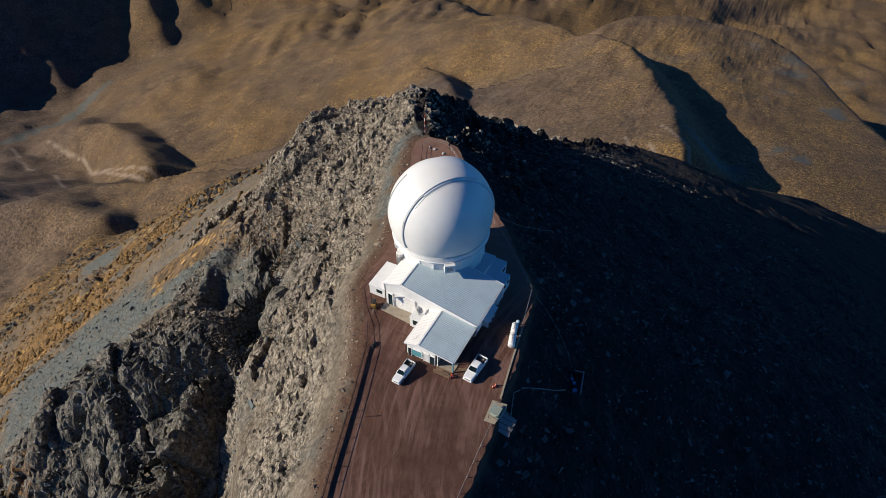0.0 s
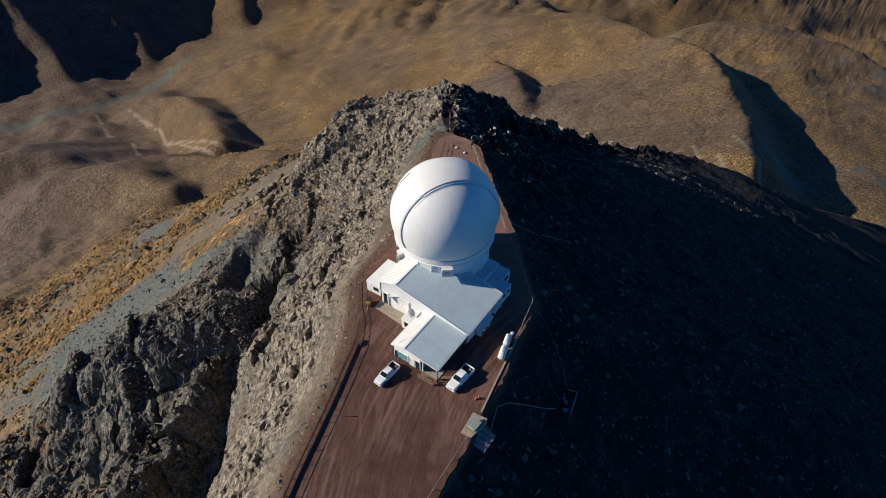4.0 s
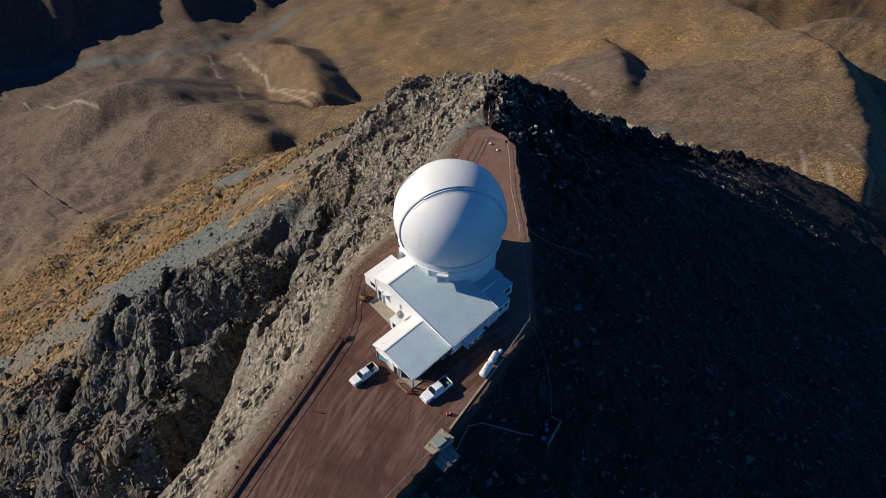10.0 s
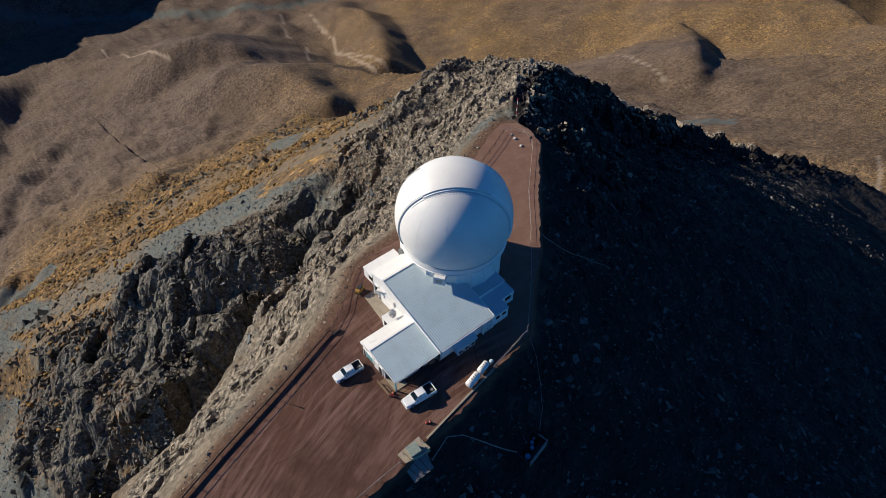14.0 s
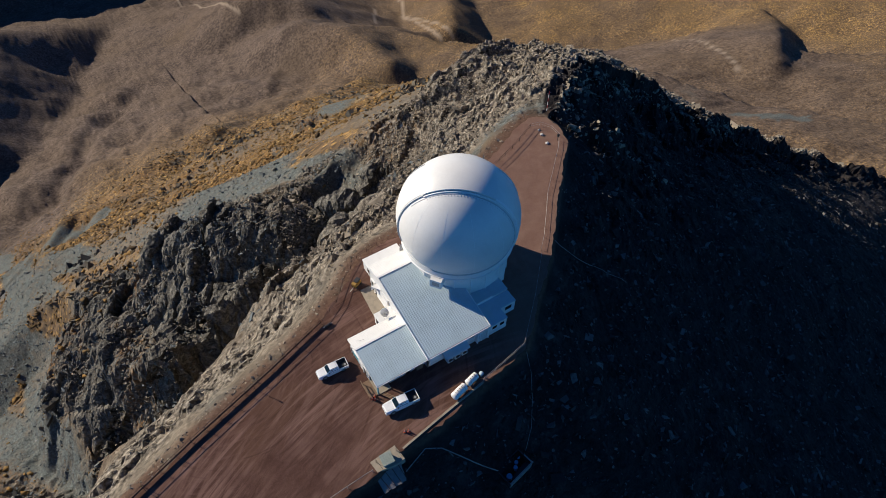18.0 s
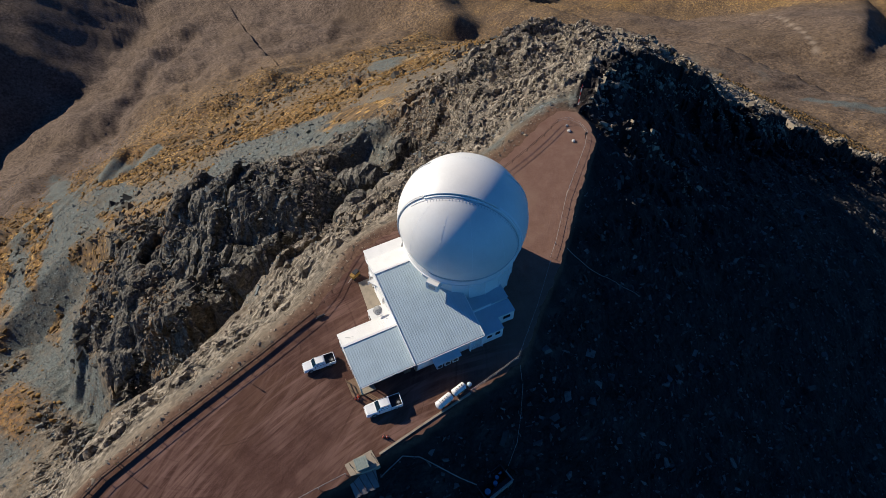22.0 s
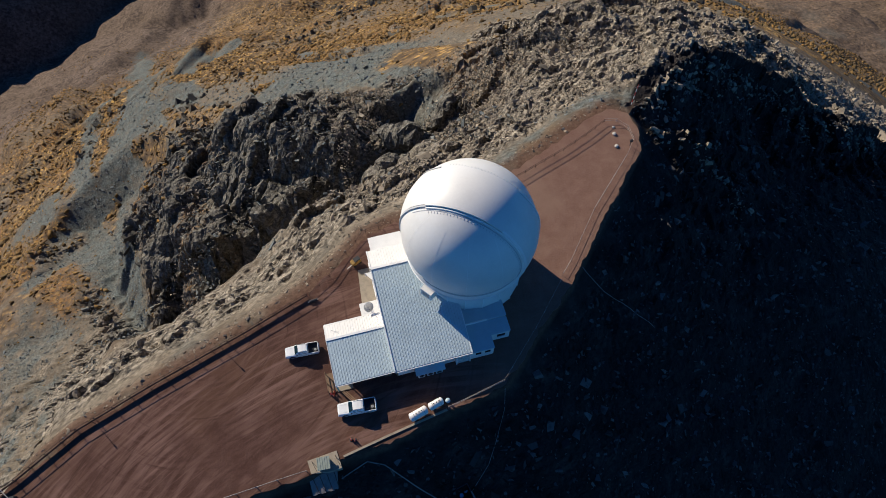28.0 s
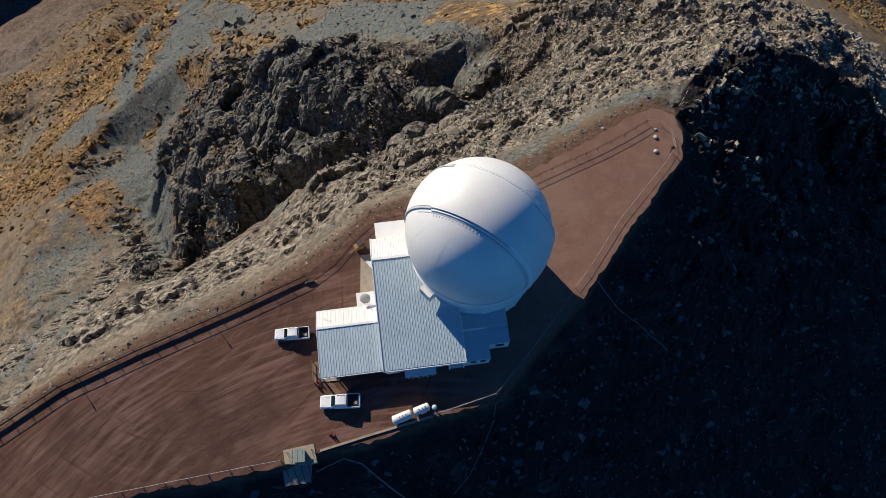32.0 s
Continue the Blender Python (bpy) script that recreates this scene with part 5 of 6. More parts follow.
tank("long white gas tank lying on concrete saddles", (9.15, -6.55, 0), (11.45, -5.95, 0), 0.62)
tank("shorter white gas tank lying on concrete saddles", (12.1, -5.75, 0), (13.9, -5.3, 0), 0.56)
ball = thing("vent_cap", "pale blue dome-topped vent post beside the tanks", "vent", pose(14.75, -5.5, 0))
part("post", rod((0, 0, 0), (0, 0, 0.8), 0.16, 16), STEEL, ball)
bm = bmesh.new()
bmesh.ops.create_uvsphere(bm, u_segments=20, v_segments=12, radius=0.36, matrix=Matrix.Translation((0, 0, 0.9)) @ Matrix.Diagonal((1, 1, 0.7, 1)))
part("cap", bm, paint("pale_blue_paint", (0.45, 0.55, 0.6), 0.5), ball, smooth=True)


# ---- fences ----
def rail_fence(name, label, line, spacing=2.4, high=1.05, rails=(1.05, 0.55), r=0.035, mat=None, group="fences", drop=0.0):
    """A pipe rail fence along a plan line: each post and each length of rail is a part."""
    mat = mat or RUST
    f = thing(name, label, "fence", pose(line[0][0], line[0][1], 0), group=group)
    base = Vector((line[0][0], line[0][1], 0))
    pts = []
    for (ax, ay), (bx, by) in zip(line, line[1:]):
        n = max(1, round(math.hypot(bx - ax, by - ay) / spacing))
        pts += [Vector((ax + (bx - ax) * k / n, ay + (by - ay) * k / n, 0)) for k in range(n)]
    pts.append(Vector((line[-1][0], line[-1][1], 0)))
    post = mesh_of(rod((0, 0, -0.6 - drop), (0, 0, high), r * 1.25, 8), "post", mat)
    for p in pts:
        o = part("post", post, None, f)
        o.location = p - base
    for a, b in zip(pts, pts[1:]):
        for h in rails:
            part("rail", rod(a - base + Vector((0, 0, h)), b - base + Vector((0, 0, h)), r, 6), mat, f)
    return f


rail_fence("pipe_fence", "rusted two-rail pipe fence along the north edge of the gravel", [(33.5, 27.4), (39.7, 29.6), (45.5, 31.6), (50.4, 33.6), (54.5, 35.6)], 2.2)
rail_fence("pipe_fence", "pale steel two-rail fence round the tip of the platform", [(54.5, 35.6), (56.6, 35.2), (57.9, 33.0), (57.8, 30.4), (55.6, 27.8), (46.3, 19.1), (39.4, 11.2), (37.3, 9.2)], 2.2, r=0.028, mat=FENCE_PALE)
rail_fence("pipe_fence", "thin steel rail along the shaded edge below the dome", [(36.6, 8.2), (30.5, 1.9), (23.4, -4.7)], 2.6, rails=(1.0,), r=0.025, mat=FENCE_PALE)
rail_fence("pipe_fence", "pale steel pipe rail along the south edge", [(23.4, -4.7), (17.1, -5.95), (14.6, -6.4)], 2.2, rails=(1.0, 0.5), r=0.04, mat=CABLE)
rail_fence("pipe_fence", "rusted rail fence round the corner behind the building", [(-1.4, 15.9), (2.2, 18.2), (5.4, 21.6), (9.2, 24.6), (13.5, 25.2)], 2.2)
rail_fence("pipe_fence", "pale pipe rail along the south-west edge of the yard", [(-6.2, -9.75), (-10.2, -9.95), (-29.7, -11.2), (-46, -12.6)], 3.0, high=0.75, rails=(0.75,), r=0.05, mat=CABLE)
kerb = tagged(part("edge_kerb", beam((14.4, -6.5, 0.08), (5.5, -7.95, 0.08), 0.3, 0.24), CONCRETE), "pale concrete kerb along the south edge", "kerb")
kerb = tagged(part("edge_kerb", beam((5.5, -7.95, 0.08), (-1.0, -9.1, 0.08), 0.3, 0.24), CONCRETE), "pale concrete kerb along the south edge", "kerb")

# guard barrier on the north-west edge: solid beam with an upper rail and tall markers
guard = thing("guard_barrier", "rusted steel guard barrier with an upper rail on the yard edge", "barrier", pose(-1.8, 15.6, 0))
g0 = Vector((-1.8, 15.6, 0))
GL = [(-1.8, 15.9), (-12.0, 12.2), (-26.0, 7.6), (-36.1, 3.9), (-44.2, -0.9), (-52.5, -4.9), (-62.5, -8.9)]
for (ax, ay), (bx, by) in zip(GL, GL[1:]):
    n = max(1, round(math.hypot(bx - ax, by - ay) / 2.5))
    for k in range(n):
        a = Vector((ax + (bx - ax) * k / n, ay + (by - ay) * k / n, 0)) - g0
        b = Vector((ax + (bx - ax) * (k + 1) / n, ay + (by - ay) * (k + 1) / n, 0)) - g0
        part("post", beam(a + Vector((0, 0, -0.4)), a + Vector((0, 0, 1.25)), 0.1, 0.1), RUST, guard)
        part("beam", beam(a + Vector((0, 0, 0.5)), b + Vector((0, 0, 0.5)), 0.08, 0.4), RUST, guard)
        part("top_rail", rod(a + Vector((0, 0, 1.22)), b + Vector((0, 0, 1.22)), 0.045, 6), RUST, guard)
for x, y in ((-15.2, 10.6), (-33.6, 4.2), (-50.5, -5.0)):
    mk = thing("marker_pole", "tall thin rusted marker pole at the yard edge", "pole", pose(x, y, 0), group="marker poles")
    part("pole", rod((0, 0, -0.3), (0, 0, 2.5), 0.05, 8, None, 0.04), RUST, mk)
    part("reflector", box(-0.07, 0.07, -0.07, 0.07, 2.1, 2.4), YELLOW, mk)
bar = thing("drum_roller", "small black roller lying by the guard barrier", "roller", pose(-1.0, 14.9, 0, 0, 0, 5))
part("roller", rod((-0.6, 0, 0.25), (0.6, 0, 0.25), 0.22, 14), BLACK, bar)
part("axle", rod((-0.8, 0, 0.25), (0.8, 0, 0.25), 0.06, 8), STEEL, bar)
gate = thing("boom_gate", "pale boom gate pole on a dark pivot post", "gate", pose(-44.5, -3.4, 0))
part("pivot", box(-0.5, 0.5, -0.5, 0.5, 0, 0.9, 0.08), BLACK, gate)
part("boom", rod((0, 0, 0.95), (-4.5, 5.8, 1.1), 0.07, 8), CABLE, gate)

# stones, mast and post at the tip
def stone(x, y, r, label, mat):
    bm = bmesh.new()
    bmesh.ops.create_icosphere(bm, subdivisions=2, radius=r)
    for v in bm.verts:
        v.co *= 1 + 0.28 * (noise.noise(v.co * 2.2 / r + Vector((x, y, 0))))
        v.co.z = max(v.co.z * 0.7, -r * 0.35)
    return tagged(new("boulder", mesh_of(bm, "boulder", mat)), label, "stone", group="stones on the platform"), (x, y, r)


PALE = paint("pale_stone", (0.5, 0.47, 0.42), 0.9, 0, 0.15, 3)
for x, y, r, lab in ((55.3, 32.8, 0.36, "whitish round stone on the red gravel"), (54.7, 30.2, 0.36, "grey flat stone on the red gravel"), (55.7, 34.2, 0.25, "small pale stone on the red gravel")):
    o, _ = stone(x, y, r, lab, PALE)
    o.location = (x, y, r * 0.3)
mast = thing("weather_mast", "thin red and white mast on the outcrop", "mast", pose(61.0, 38.5, at_height(61.0, 38.5)))
for k in range(6):
    part("section", rod((0, 0, -0.3 + 0.9 * k), (0, 0, 0.6 + 0.9 * k), 0.07, 8), RED_LAMP if k % 2 else WHITE, mast)
part("crossarm", rod((-0.5, 0, 4.6), (0.5, 0, 4.6), 0.03, 6), STEEL, mast)
box_post = thing("instrument_post", "short dark post with an instrument box", "post", pose(57.0, 29.8, 0))
part("post", rod((0, 0, -0.2), (0, 0, 1.6), 0.06, 8), BLACK, box_post)
part("case", box(-0.25, 0.25, -0.15, 0.15, 1.1, 1.6, 0.03), BLACK, box_post)

# ---- cones, barriers, small things of the yard ----
def cone(x, y, label, z=0.0):
    c = thing("traffic_cone", label, "cone", pose(x, y, z), group="traffic cones")
    part("foot", box(-0.24, 0.24, -0.24, 0.24, 0, 0.04), BLACK, c)
    part("body", rod((0, 0, 0.04), (0, 0, 0.8), 0.19, 16, None, 0.04), ORANGE, c)
    part("band", rod((0, 0, 0.42), (0, 0, 0.52), 0.119, 16, None, 0.099), WHITE, c)
    return c


for x, y in ((-1.05, -0.1), (-0.75, -0.35), (-0.5, 0.05)):
    cone(x, y, "orange traffic cone by the porch corner")
for x, y in ((0.45, -7.1), (0.95, -7.35)):
    cone(x, y, "orange traffic cone at the south edge")
ramp_ = thing("timber_ramp", "weathered timber ramp with a handrail at the porch", "ramp", pose(-0.6, 1.6, 0))
part("deck", box(-0.7, 0.6, -1.5, 1.4, 0.02, 0.14), TIMBER, ramp_)
for y in (-1.5, -0.1, 1.4):
    part("post", beam((-0.7, y, 0), (-0.7, y, 1.0), 0.09, 0.09), TIMBER, ramp_)
for z in (0.55, 0.97):
    part("handrail", beam((-0.7, -1.5, z), (-0.7, 1.4, z), 0.06, 0.12), TIMBER, ramp_)
# tan slabs along the shadow bearing, added for sunlit stripes between post shadows
for k in range(3):
    pl = thing("sun_stripe", "tan slab by the truck standing in for a sunlit stripe between shadows", "plank", pose(1.0 + 0.35 * k, -0.9 - 0.1 * k, 0.0, 0, 0, -55), group="loose planks")
    part("stripe_slab", box(-1.1, 1.1, -0.07, 0.07, 0.0, 0.05, 0.006), TIMBER, pl)
cart = thing("plant_cart", "worn yellow and black compressor cart by the loading apron", "machine", pose(6.6, 19.6, 0, 0, 0, 25))
part("body", box(-0.8, 0.8, -0.45, 0.45, 0.35, 1.1, 0.08), YELLOW, cart)
part("bonnet", box(-0.3, 0.75, -0.4, 0.4, 1.1, 1.3, 0.06), BLACK, cart)
for x in (-0.5, 0.5):
    for s in (-1, 1):
        part("wheel", rod((x, s * 0.42, 0.25), (x, s * 0.56, 0.25), 0.25, 16), RUBBER, cart)
part("tow_bar", rod((-0.8, 0, 0.4), (-1.7, 0, 0.15), 0.04), STEEL, cart)

# ---- hut and deck over the south edge ----
slab = tagged(part("concrete_slab", prism([(-5.9, -8.4), (-1.8, -8.05), (-1.5, -10.5), (-3.0, -10.6), (-5.7, -10.2)], -1.2, 0.12), CONCRETE), "pale dusty concrete slab at the yard edge", "slab")
hut = thing("pump_hut", "small pump hut with a pale green sheet roof", "hut", pose(-3.75, -9.45, 0.1, 0, 0, -4))
for a, b in (((-0.75, -0.7), (0.75, -0.7)), ((0.75, -0.7), (0.75, 0.7)), ((0.75, 0.7), (-0.75, 0.7)), ((-0.75, 0.7), (-0.75, -0.7))):
    wall("wall", a, b, 0.75, None, 0.0, 0.08, GREEN, hut)
rf = part("roof", prism([(-0.88, -0.84), (0.88, -0.84), (0.88, 0.84), (-0.88, 0.84)], lambda x, y: 0.76 + 0.08 * y, lambda x, y: 0.82 + 0.08 * y), GREEN, hut, "pale green sheet roof")
for k in range(6):
    part("rib", beam((-0.8 + 0.32 * k, -0.84, 0.835 - 0.067), (-0.8 + 0.32 * k, 0.84, 0.835 + 0.067), 0.05, 0.03), GREEN, rf)
for x in (-5.2, -2.0):
    post = thing("rail_post", "thin dark steel post with a sloping stay on the slab", "post", pose(x, -8.9, 0.1), group="slab posts")
    part("upright", rod((0, 0, 0), (0, 0, 1.1), 0.04, 8), RUST, post)
    part("stay", rod((0, 0, 1.05), (0.35, -1.3, 0.02), 0.025, 6), RUST, post)
deck = thing("sheet_deck", "pale ribbed sheets laid on poles below the slab edge", "deck", pose(-4.0, -11.6, 0))
for k in range(6):
    x = -1.85 + 0.66 * k
    part("sheet", beam((x, 1.1, -0.5), (x * 0.86 - 0.2, -1.25 + 0.1 * (k % 2), -1.35), 0.64, 0.045), CABLE, deck)
for k in range(4):
    part("pole", rod((-1.7 + 1.0 * k, 1.0, -0.38), (-1.2 + 0.9 * k, -1.1, -1.22), 0.045, 6), RUST, deck)
for x in (-1.8, 1.2):
    part("prop", rod((x, -0.9, -1.3), (x, -0.9, -5.0), 0.06, 6), RUST, deck)


def run(name, label, category, pts, r, mat):
    """A pipe or cable lying on the ground through plan points."""
    full = []
    for (ax, ay), (bx, by) in zip(pts, pts[1:]):
        n = max(1, int(math.hypot(bx - ax, by - ay) / 0.8))
        full += [(ax + (bx - ax) * k / n, ay + (by - ay) * k / n) for k in range(n)]
    full.append(pts[-1])
    cu = bpy.data.curves.new(name, "CURVE")
    cu.dimensions, cu.bevel_depth, cu.bevel_resolution = "3D", r, 2
    sp = cu.splines.new("POLY")
    sp.points.add(len(full) - 1)
    for q, (x, y) in zip(sp.points, full):
        q.co = (x, y, at_height(x, y) + r * 0.8, 1)
    ob = new(name, cu)
    cu.materials.append(mat)
    return tagged(ob, label, category)


run("pipeline", "pale pipe running down the dark slope", "pipe", [(-2.0, -11.5), (-0.8, -11.1), (1.9, -10.3), (4.1, -11.2), (7.7, -14.7), (10.4, -17.0)], 0.09, CABLE)
run("cable", "thin pale cable hanging down the dark slope", "cable", [(23.3, -5.6), (22.6, -8.0), (20.4, -11.6), (18.6, -14.2), (15.4, -16.9)], 0.04, CABLE)
run("cable", "thin pale cable on the dark slope", "cable", [(41, 10), (44, 6.5), (47, 4.8), (52, 0.5)], 0.05, CABLE)
zp = min(at_height(10.4, -16.8), at_height(14.8, -15.8), at_height(13, -18)) - 0.2
pit = thing("open_skid", "open dark steel skid with pale edges holding small blue tanks", "container", pose(12.9, -17.7, zp, 0, 0, 12))
for nm, q, mat in (("floor", (-2.4, 2.4, -1.5, 1.5, 0, 0.12), BLACK), ("side", (-2.4, 2.4, -1.5, -1.38, 0, 1.7), STEEL), ("side", (-2.4, 2.4, 1.38, 1.5, 0, 1.5), BLACK), ("end", (-2.4, -2.28, -1.5, 1.5, 0, 1.5), BLACK), ("end", (2.28, 2.4, -1.5, 1.5, 0, 1.6), BLACK), ("rim", (-2.45, 2.45, -1.56, -1.34, 1.7, 1.8), CABLE), ("rim", (2.24, 2.45, -1.5, 0.2, 1.6, 1.7), CABLE)):
    part(nm, box(*q), mat, pit)
for x, y, r, h in ((-1.5, -0.4, 0.45, 1.0), (0.2, -0.1, 0.32, 0.9), (0.9, 0.4, 0.3, 0.9), (1.7, 0.7, 0.28, 0.8)):
    part("barrel", rod((x, y, 0.12), (x, y, 0.12 + h), r, 18), BLUE, pit, "blue plastic barrel")
for a, b in (((-2.3, -1.4), (0, -1)), ((2.3, -1.4), (0, -1)), ((2.3, 1.4), (0, -1)), ((-2.3, 1.4), (0, -1))):
    part("leg", rod((a[0], a[1], 0.05), (a[0], a[1], -3.2), 0.09, 8), STEEL, pit)


# ---- loose rock, crags and tufts ----
rng = np.random.default_rng(7)
# an eight-cornered block: broken stone keeps flat faces
BLOCK_V = np.array([(a, b, c) for a in (-1, 1) for b in (-1, 1) for c in (-1, 1)], float) * 0.72
BLOCK_F = np.array([(0, 1, 3), (0, 3, 2), (4, 6, 7), (4, 7, 5), (0, 4, 5), (0, 5, 1), (2, 3, 7), (2, 7, 6), (0, 2, 6), (0, 6, 4), (1, 5, 7), (1, 7, 3)])
SLOPE_X, SLOPE_Y = np.gradient(ZZ, GX, axis=1), np.gradient(ZZ, GY, axis=0)


def sample(grid, x, y):
    i = np.clip(np.searchsorted(GX, x) - 1, 0, len(GX) - 2)
    j = np.clip(np.searchsorted(GY, y) - 1, 0, len(GY) - 2)
    u, v = (x - GX[i]) / (GX[i + 1] - GX[i]), (y - GY[j]) / (GY[j + 1] - GY[j])
    return (grid[j, i] * (1 - u) + grid[j, i + 1] * u) * (1 - v) + (grid[j + 1, i] * (1 - u) + grid[j + 1, i + 1] * u) * v


def scatter(name, label, category, x, y, size, mat, flat=(0.16, 0.6), tall=1.0, sink=0.25, rough=0.42, soft=False):
    """Angular stones of the given sizes bedded in the ground at the given places: one mesh."""
    n = len(x)
    z = sample(ZZ, x, y)
    v = BLOCK_V[None] * (1 + rough * rng.uniform(-1, 1, (n, len(BLOCK_V), 3))) * (1 - 0.6 * (rng.uniform(0, 1, (n, len(BLOCK_V), 1)) < 0.2))
    s = np.stack([rng.uniform(0.8, 1.9, n), rng.uniform(0.45, 1.05, n), rng.uniform(*flat, n) * tall], -1) * size[:, None]
    v = v * s[:, None]
    # a random turn, leaning with the slope
    a, b, c = rng.uniform(0, 6.283, n), rng.normal(0, 0.42, n), rng.normal(0, 0.42, n)
    ca, sa, cb, sb, cc, sc = np.cos(a), np.sin(a), np.cos(b), np.sin(b), np.cos(c), np.sin(c)
    X = v[..., 0] * ca[:, None] - v[..., 1] * sa[:, None]
    Y = v[..., 0] * sa[:, None] + v[..., 1] * ca[:, None]
    Z = v[..., 2]
    Y, Z = Y * cb[:, None] - Z * sb[:, None], Y * sb[:, None] + Z * cb[:, None]
    X, Z = X * cc[:, None] + Z * sc[:, None], -X * sc[:, None] + Z * cc[:, None]
    co = np.stack([X + x[:, None], Y + y[:, None], Z + (z + s[:, 2] * (0.5 - sink))[:, None]], -1).reshape(-1, 3)
    f = (BLOCK_F[None] + (np.arange(n) * len(BLOCK_V))[:, None, None]).reshape(-1, 3)
    me = bpy.data.meshes.new(name)
    me.vertices.add(len(co))
    me.vertices.foreach_set("co", co.ravel())
    me.loops.add(f.size)
    me.loops.foreach_set("vertex_index", f.ravel().astype(np.int32))
    me.polygons.add(len(f))
    me.polygons.foreach_set("loop_start", np.arange(0, f.size, 3, dtype=np.int32))
    me.polygons.foreach_set("use_smooth", np.full(len(f), soft))
    me.update(calc_edges=True)
    me.materials.append(mat)
    return tagged(new(name, me), label, category, kind="stuff")


def pick(n, x0, x1, y0, y1, weight):
    """n places in a rectangle, drawn by a weight over the plan."""
    xs, ys, left = [], [], n
    while left > 0:
        x, y = rng.uniform(x0, x1, 4 * n), rng.uniform(y0, y1, 4 * n)
        ok = rng.uniform(0, 1, len(x)) < weight(x, y)
        x, y = x[ok][:left], y[ok][:left]
        xs.append(x)
        ys.append(y)
        left -= len(x)
    return np.concatenate(xs), np.concatenate(ys)


def off_pad(x, y, gap=1.0):
    ring = [(a, b, 0.0) for a, b in PAD_RING]
    d, _, _ = along(x, y, ring + ring[:1])
    return np.where(inside(x, y, PAD_RING), 0.0, smoothstep(gap, gap + 2.0, d))


w_rock = lambda x, y: sample(np.maximum(COVER["rock"], 0.7 * (np.hypot(XX, YY) < 70) * COVER["sand"]) * (1 - COVER["painted_shade"]), x, y) * off_pad(x, y, 1.5)
x, y = pick(40000, 8, 135, 24, 118, lambda x, y: w_rock(x, y) * smoothstep(40, 60, x + y) * (0.45 + 0.55 * off_pad(x, y, 7)))
scatter("boulder_rubble", "angular grey-brown boulders heaped over the summit ridge", "boulders", x, y, np.clip(rng.lognormal(-1.75, 0.5, len(x)), 0.1, 1.0), BOULDER, rough=0.62)
x, y = pick(14, 55, 125, 38, 100, lambda x, y: w_rock(x, y) * off_pad(x, y, 6))
scatter("large_boulders", "large tilted slabs and boulders standing out of the rubble", "boulders", x, y, rng.uniform(0.5, 0.8, len(x)), BOULDER, (0.5, 1.1), 1.0, 0.3, 0.5)
x, y = pick(13000, 100, 400, -20, 120, lambda x, y: w_rock(x, y) * smoothstep(56, 20, along(x, y, NORTH_RIM)[0]))
scatter("ridge_rubble", "broken grey stone strewn along the far crest of the ridge", "boulders", x, y, np.clip(rng.lognormal(-1.15, 0.5, len(x)), 0.2, 1.5), BOULDER, rough=0.6)
near_rim = lambda x, y: (along(x, y, NORTH_RIM)[2] < 0) * smoothstep(9, 0, along(x, y, NORTH_RIM)[0])
x, y = pick(900, 61, 150, 15, 60, lambda x, y: np.maximum(near_rim(x, y), smoothstep(3, 0.5, along(x, y, RIB)[0])) * off_pad(x, y, 1))
scatter("rim_blocks", "jagged blocks along the rim of the shaded slope", "boulders", x, y, np.clip(rng.lognormal(-1.4, 0.45, len(x)), 0.12, 0.55), BOULDER, (0.5, 1.1), 1.2, 0.2, 0.5)
x, y = pick(9000, -85, 40, 14, 140, lambda x, y: w_rock(x, y) * (0.45 + 0.55 * off_pad(x, y, 8)))
scatter("cliff_rubble", "loose broken stones on the ledges of the cliffs", "boulders", x, y, np.clip(rng.lognormal(-1.85, 0.5, len(x)), 0.1, 0.9), BOULDER, rough=0.6)
# these stones carry the slope's shade in their colour
x, y = pick(30000, -60, 330, -120, 70, lambda x, y: sample(COVER["painted_shade"], x, y) * off_pad(x, y, 0.8) * smoothstep(250, 10, np.hypot(x - 30, y)))
scatter("shade_rubble", "loose stones on the steep shaded slope, with shade painted into their colour", "boulders", x, y, np.clip(rng.lognormal(-1.55, 0.55, len(x)), 0.1, 0.85), SHADE_DARK_STONE, rough=0.6)
x, y = pick(16000, -170, 60, 40, 330, lambda x, y: (0.02 + 0.98 * sample(COVER["scree"], x, y)) * off_pad(x, y))
scatter("scree_stones", "loose grey stones on the scree below the cliffs", "stones", x, y, np.clip(rng.lognormal(-1.5, 0.5, len(x)), 0.12, 1.1), SCREE_STONE, rough=0.5)
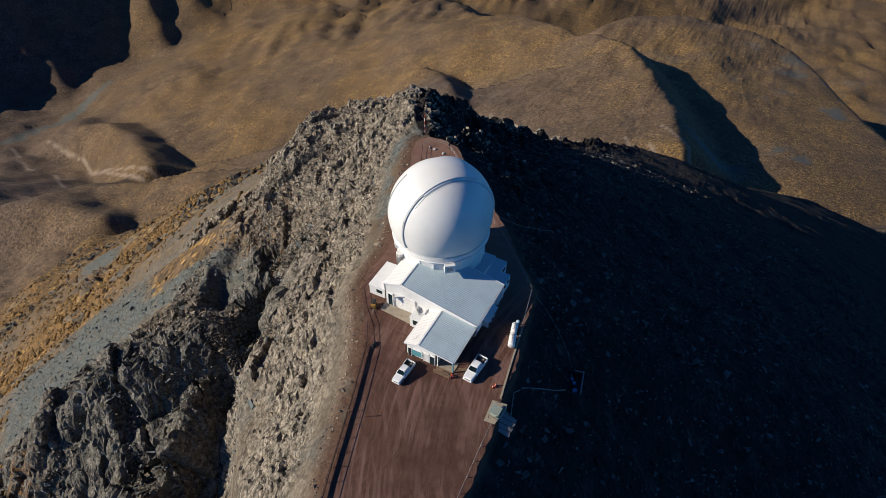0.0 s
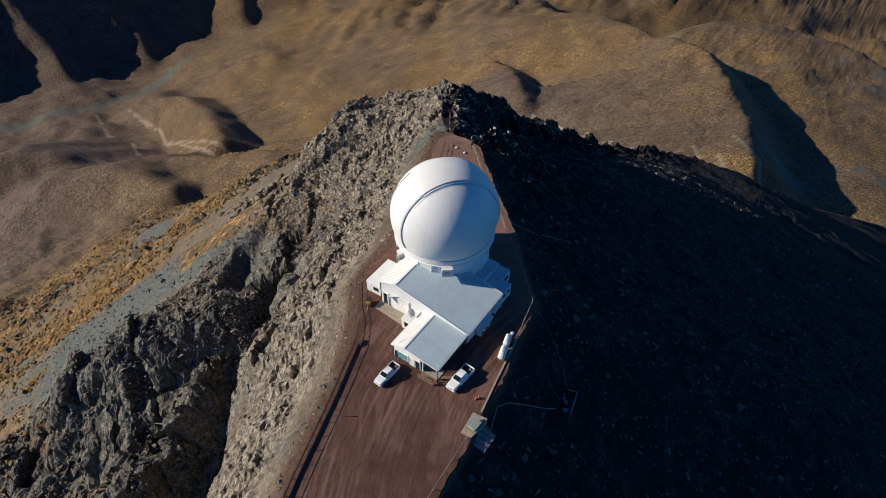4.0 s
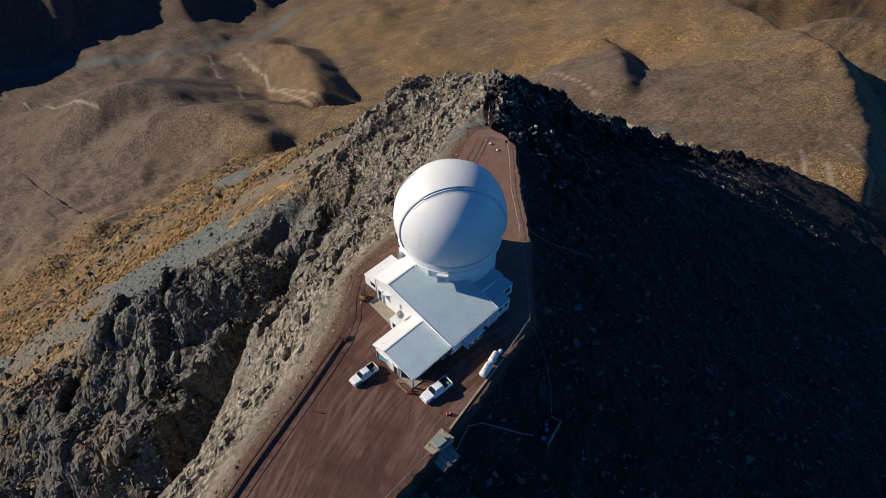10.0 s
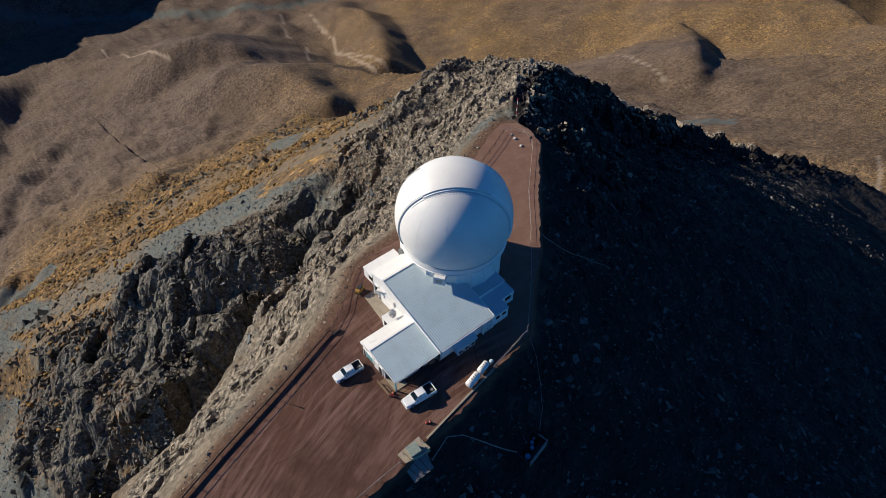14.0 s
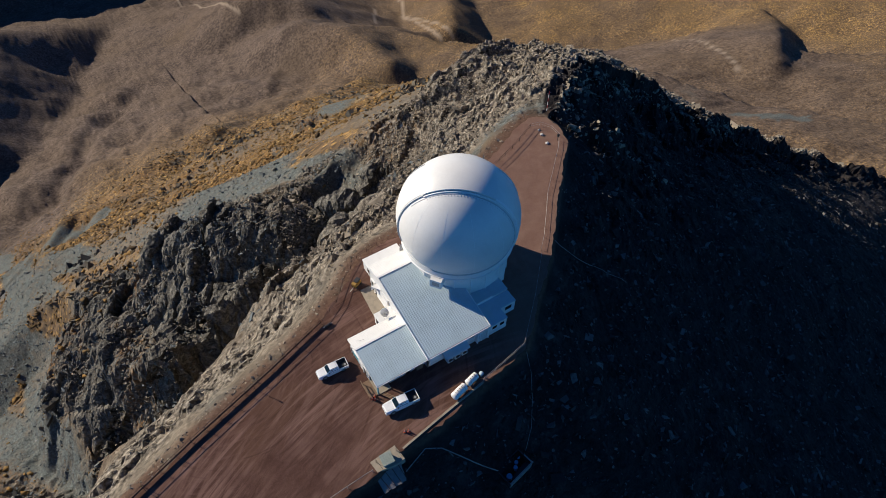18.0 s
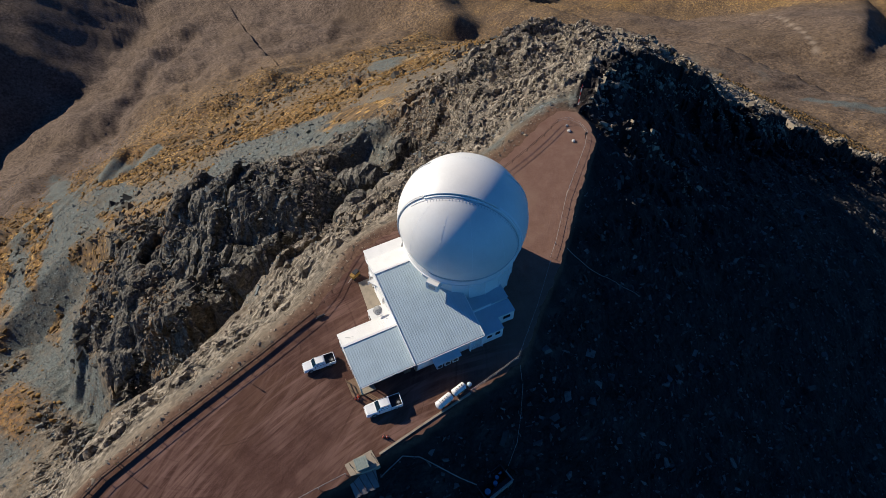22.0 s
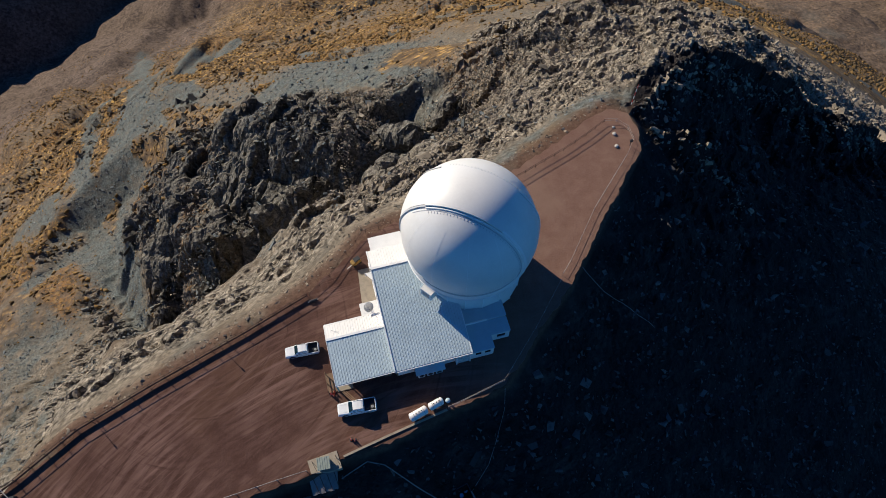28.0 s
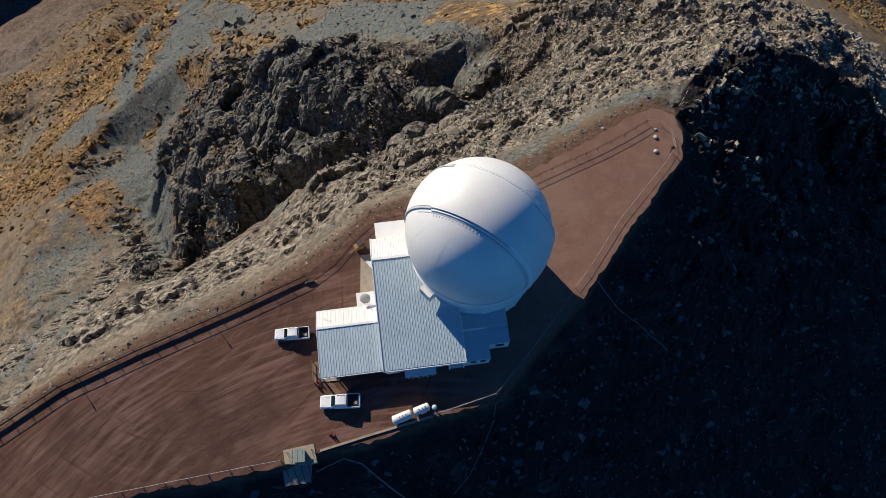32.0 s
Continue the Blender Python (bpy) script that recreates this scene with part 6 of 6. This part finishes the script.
x, y = pick(4500, -150, 420, 120, 700, lambda x, y: smoothstep(0.2, 0.42, fbm(x, y, 45, 4, 0.55, 131)))
scatter("slope_outcrops", "dark rock outcrops on the dry grass slope", "rocks", x, y, np.clip(rng.lognormal(-0.3, 0.55, len(x)), 0.25, 2.0), CRAG, (0.5, 1.2), 1.0, 0.3, 0.6)
TUFT = rock_material("dry_tufts", (0.085, 0.055, 0.028), (0.2, 0.13, 0.05), (0.26, 0.145, 0.042))
x, y = pick(38000, -260, 220, 60, 520, lambda x, y: sample(COVER["grass"], x, y) * (1 - 0.75 * sample(COVER["scree"], x, y)) * (0.12 + 0.88 * sample(COVER["bloom"], x, y)) * smoothstep(60, 120, y) * (1 - sample(COVER["rock"], x, y)) * smoothstep(120, 60, x - 0.5 * y))
scatter("grass_tufts", "tufts of dry golden grass and low scrub", "grass", x, y, np.clip(rng.lognormal(-1.3, 0.4, len(x)), 0.15, 0.8), TUFT, (0.45, 0.7), 1.0, 0.3, 0.3, True)
SCRUB = rock_material("low_scrub", (0.055, 0.037, 0.02), (0.14, 0.088, 0.034), (0.24, 0.135, 0.04))
x, y = pick(42000, -420, 620, 110, 1000, lambda x, y: sample(COVER["grass"] * (1 - COVER["scree"]) * (1 - COVER["painted_shade"]), x, y) * (0.25 + 0.75 * smoothstep(-0.2, 0.25, fbm(x, y, 60, 4, 0.6, 151))) * smoothstep(1000, 200, y) * smoothstep(110, 190, y))
scatter("hillside_scrub", "low dry brown and golden scrub dotted over the hillside", "scrub", x, y, np.clip(rng.lognormal(-0.25, 0.4, len(x)), 0.35, 1.8), SCRUB, (0.4, 0.7), 1.0, 0.3, 0.3, True)
x, y = pick(700, -62, 60, -16, 40, lambda x, y: (1 - sample(COVER["painted_shade"], x, y)) * (y > 0.25 * x + 2) * off_pad(x, y, 0.1) * (1 - off_pad(x, y, 2.5)))
scatter("edge_stones", "small stones along the soft edge of the gravel", "stones", x, y, np.clip(rng.lognormal(-1.9, 0.4, len(x)), 0.06, 0.35), BOULDER)
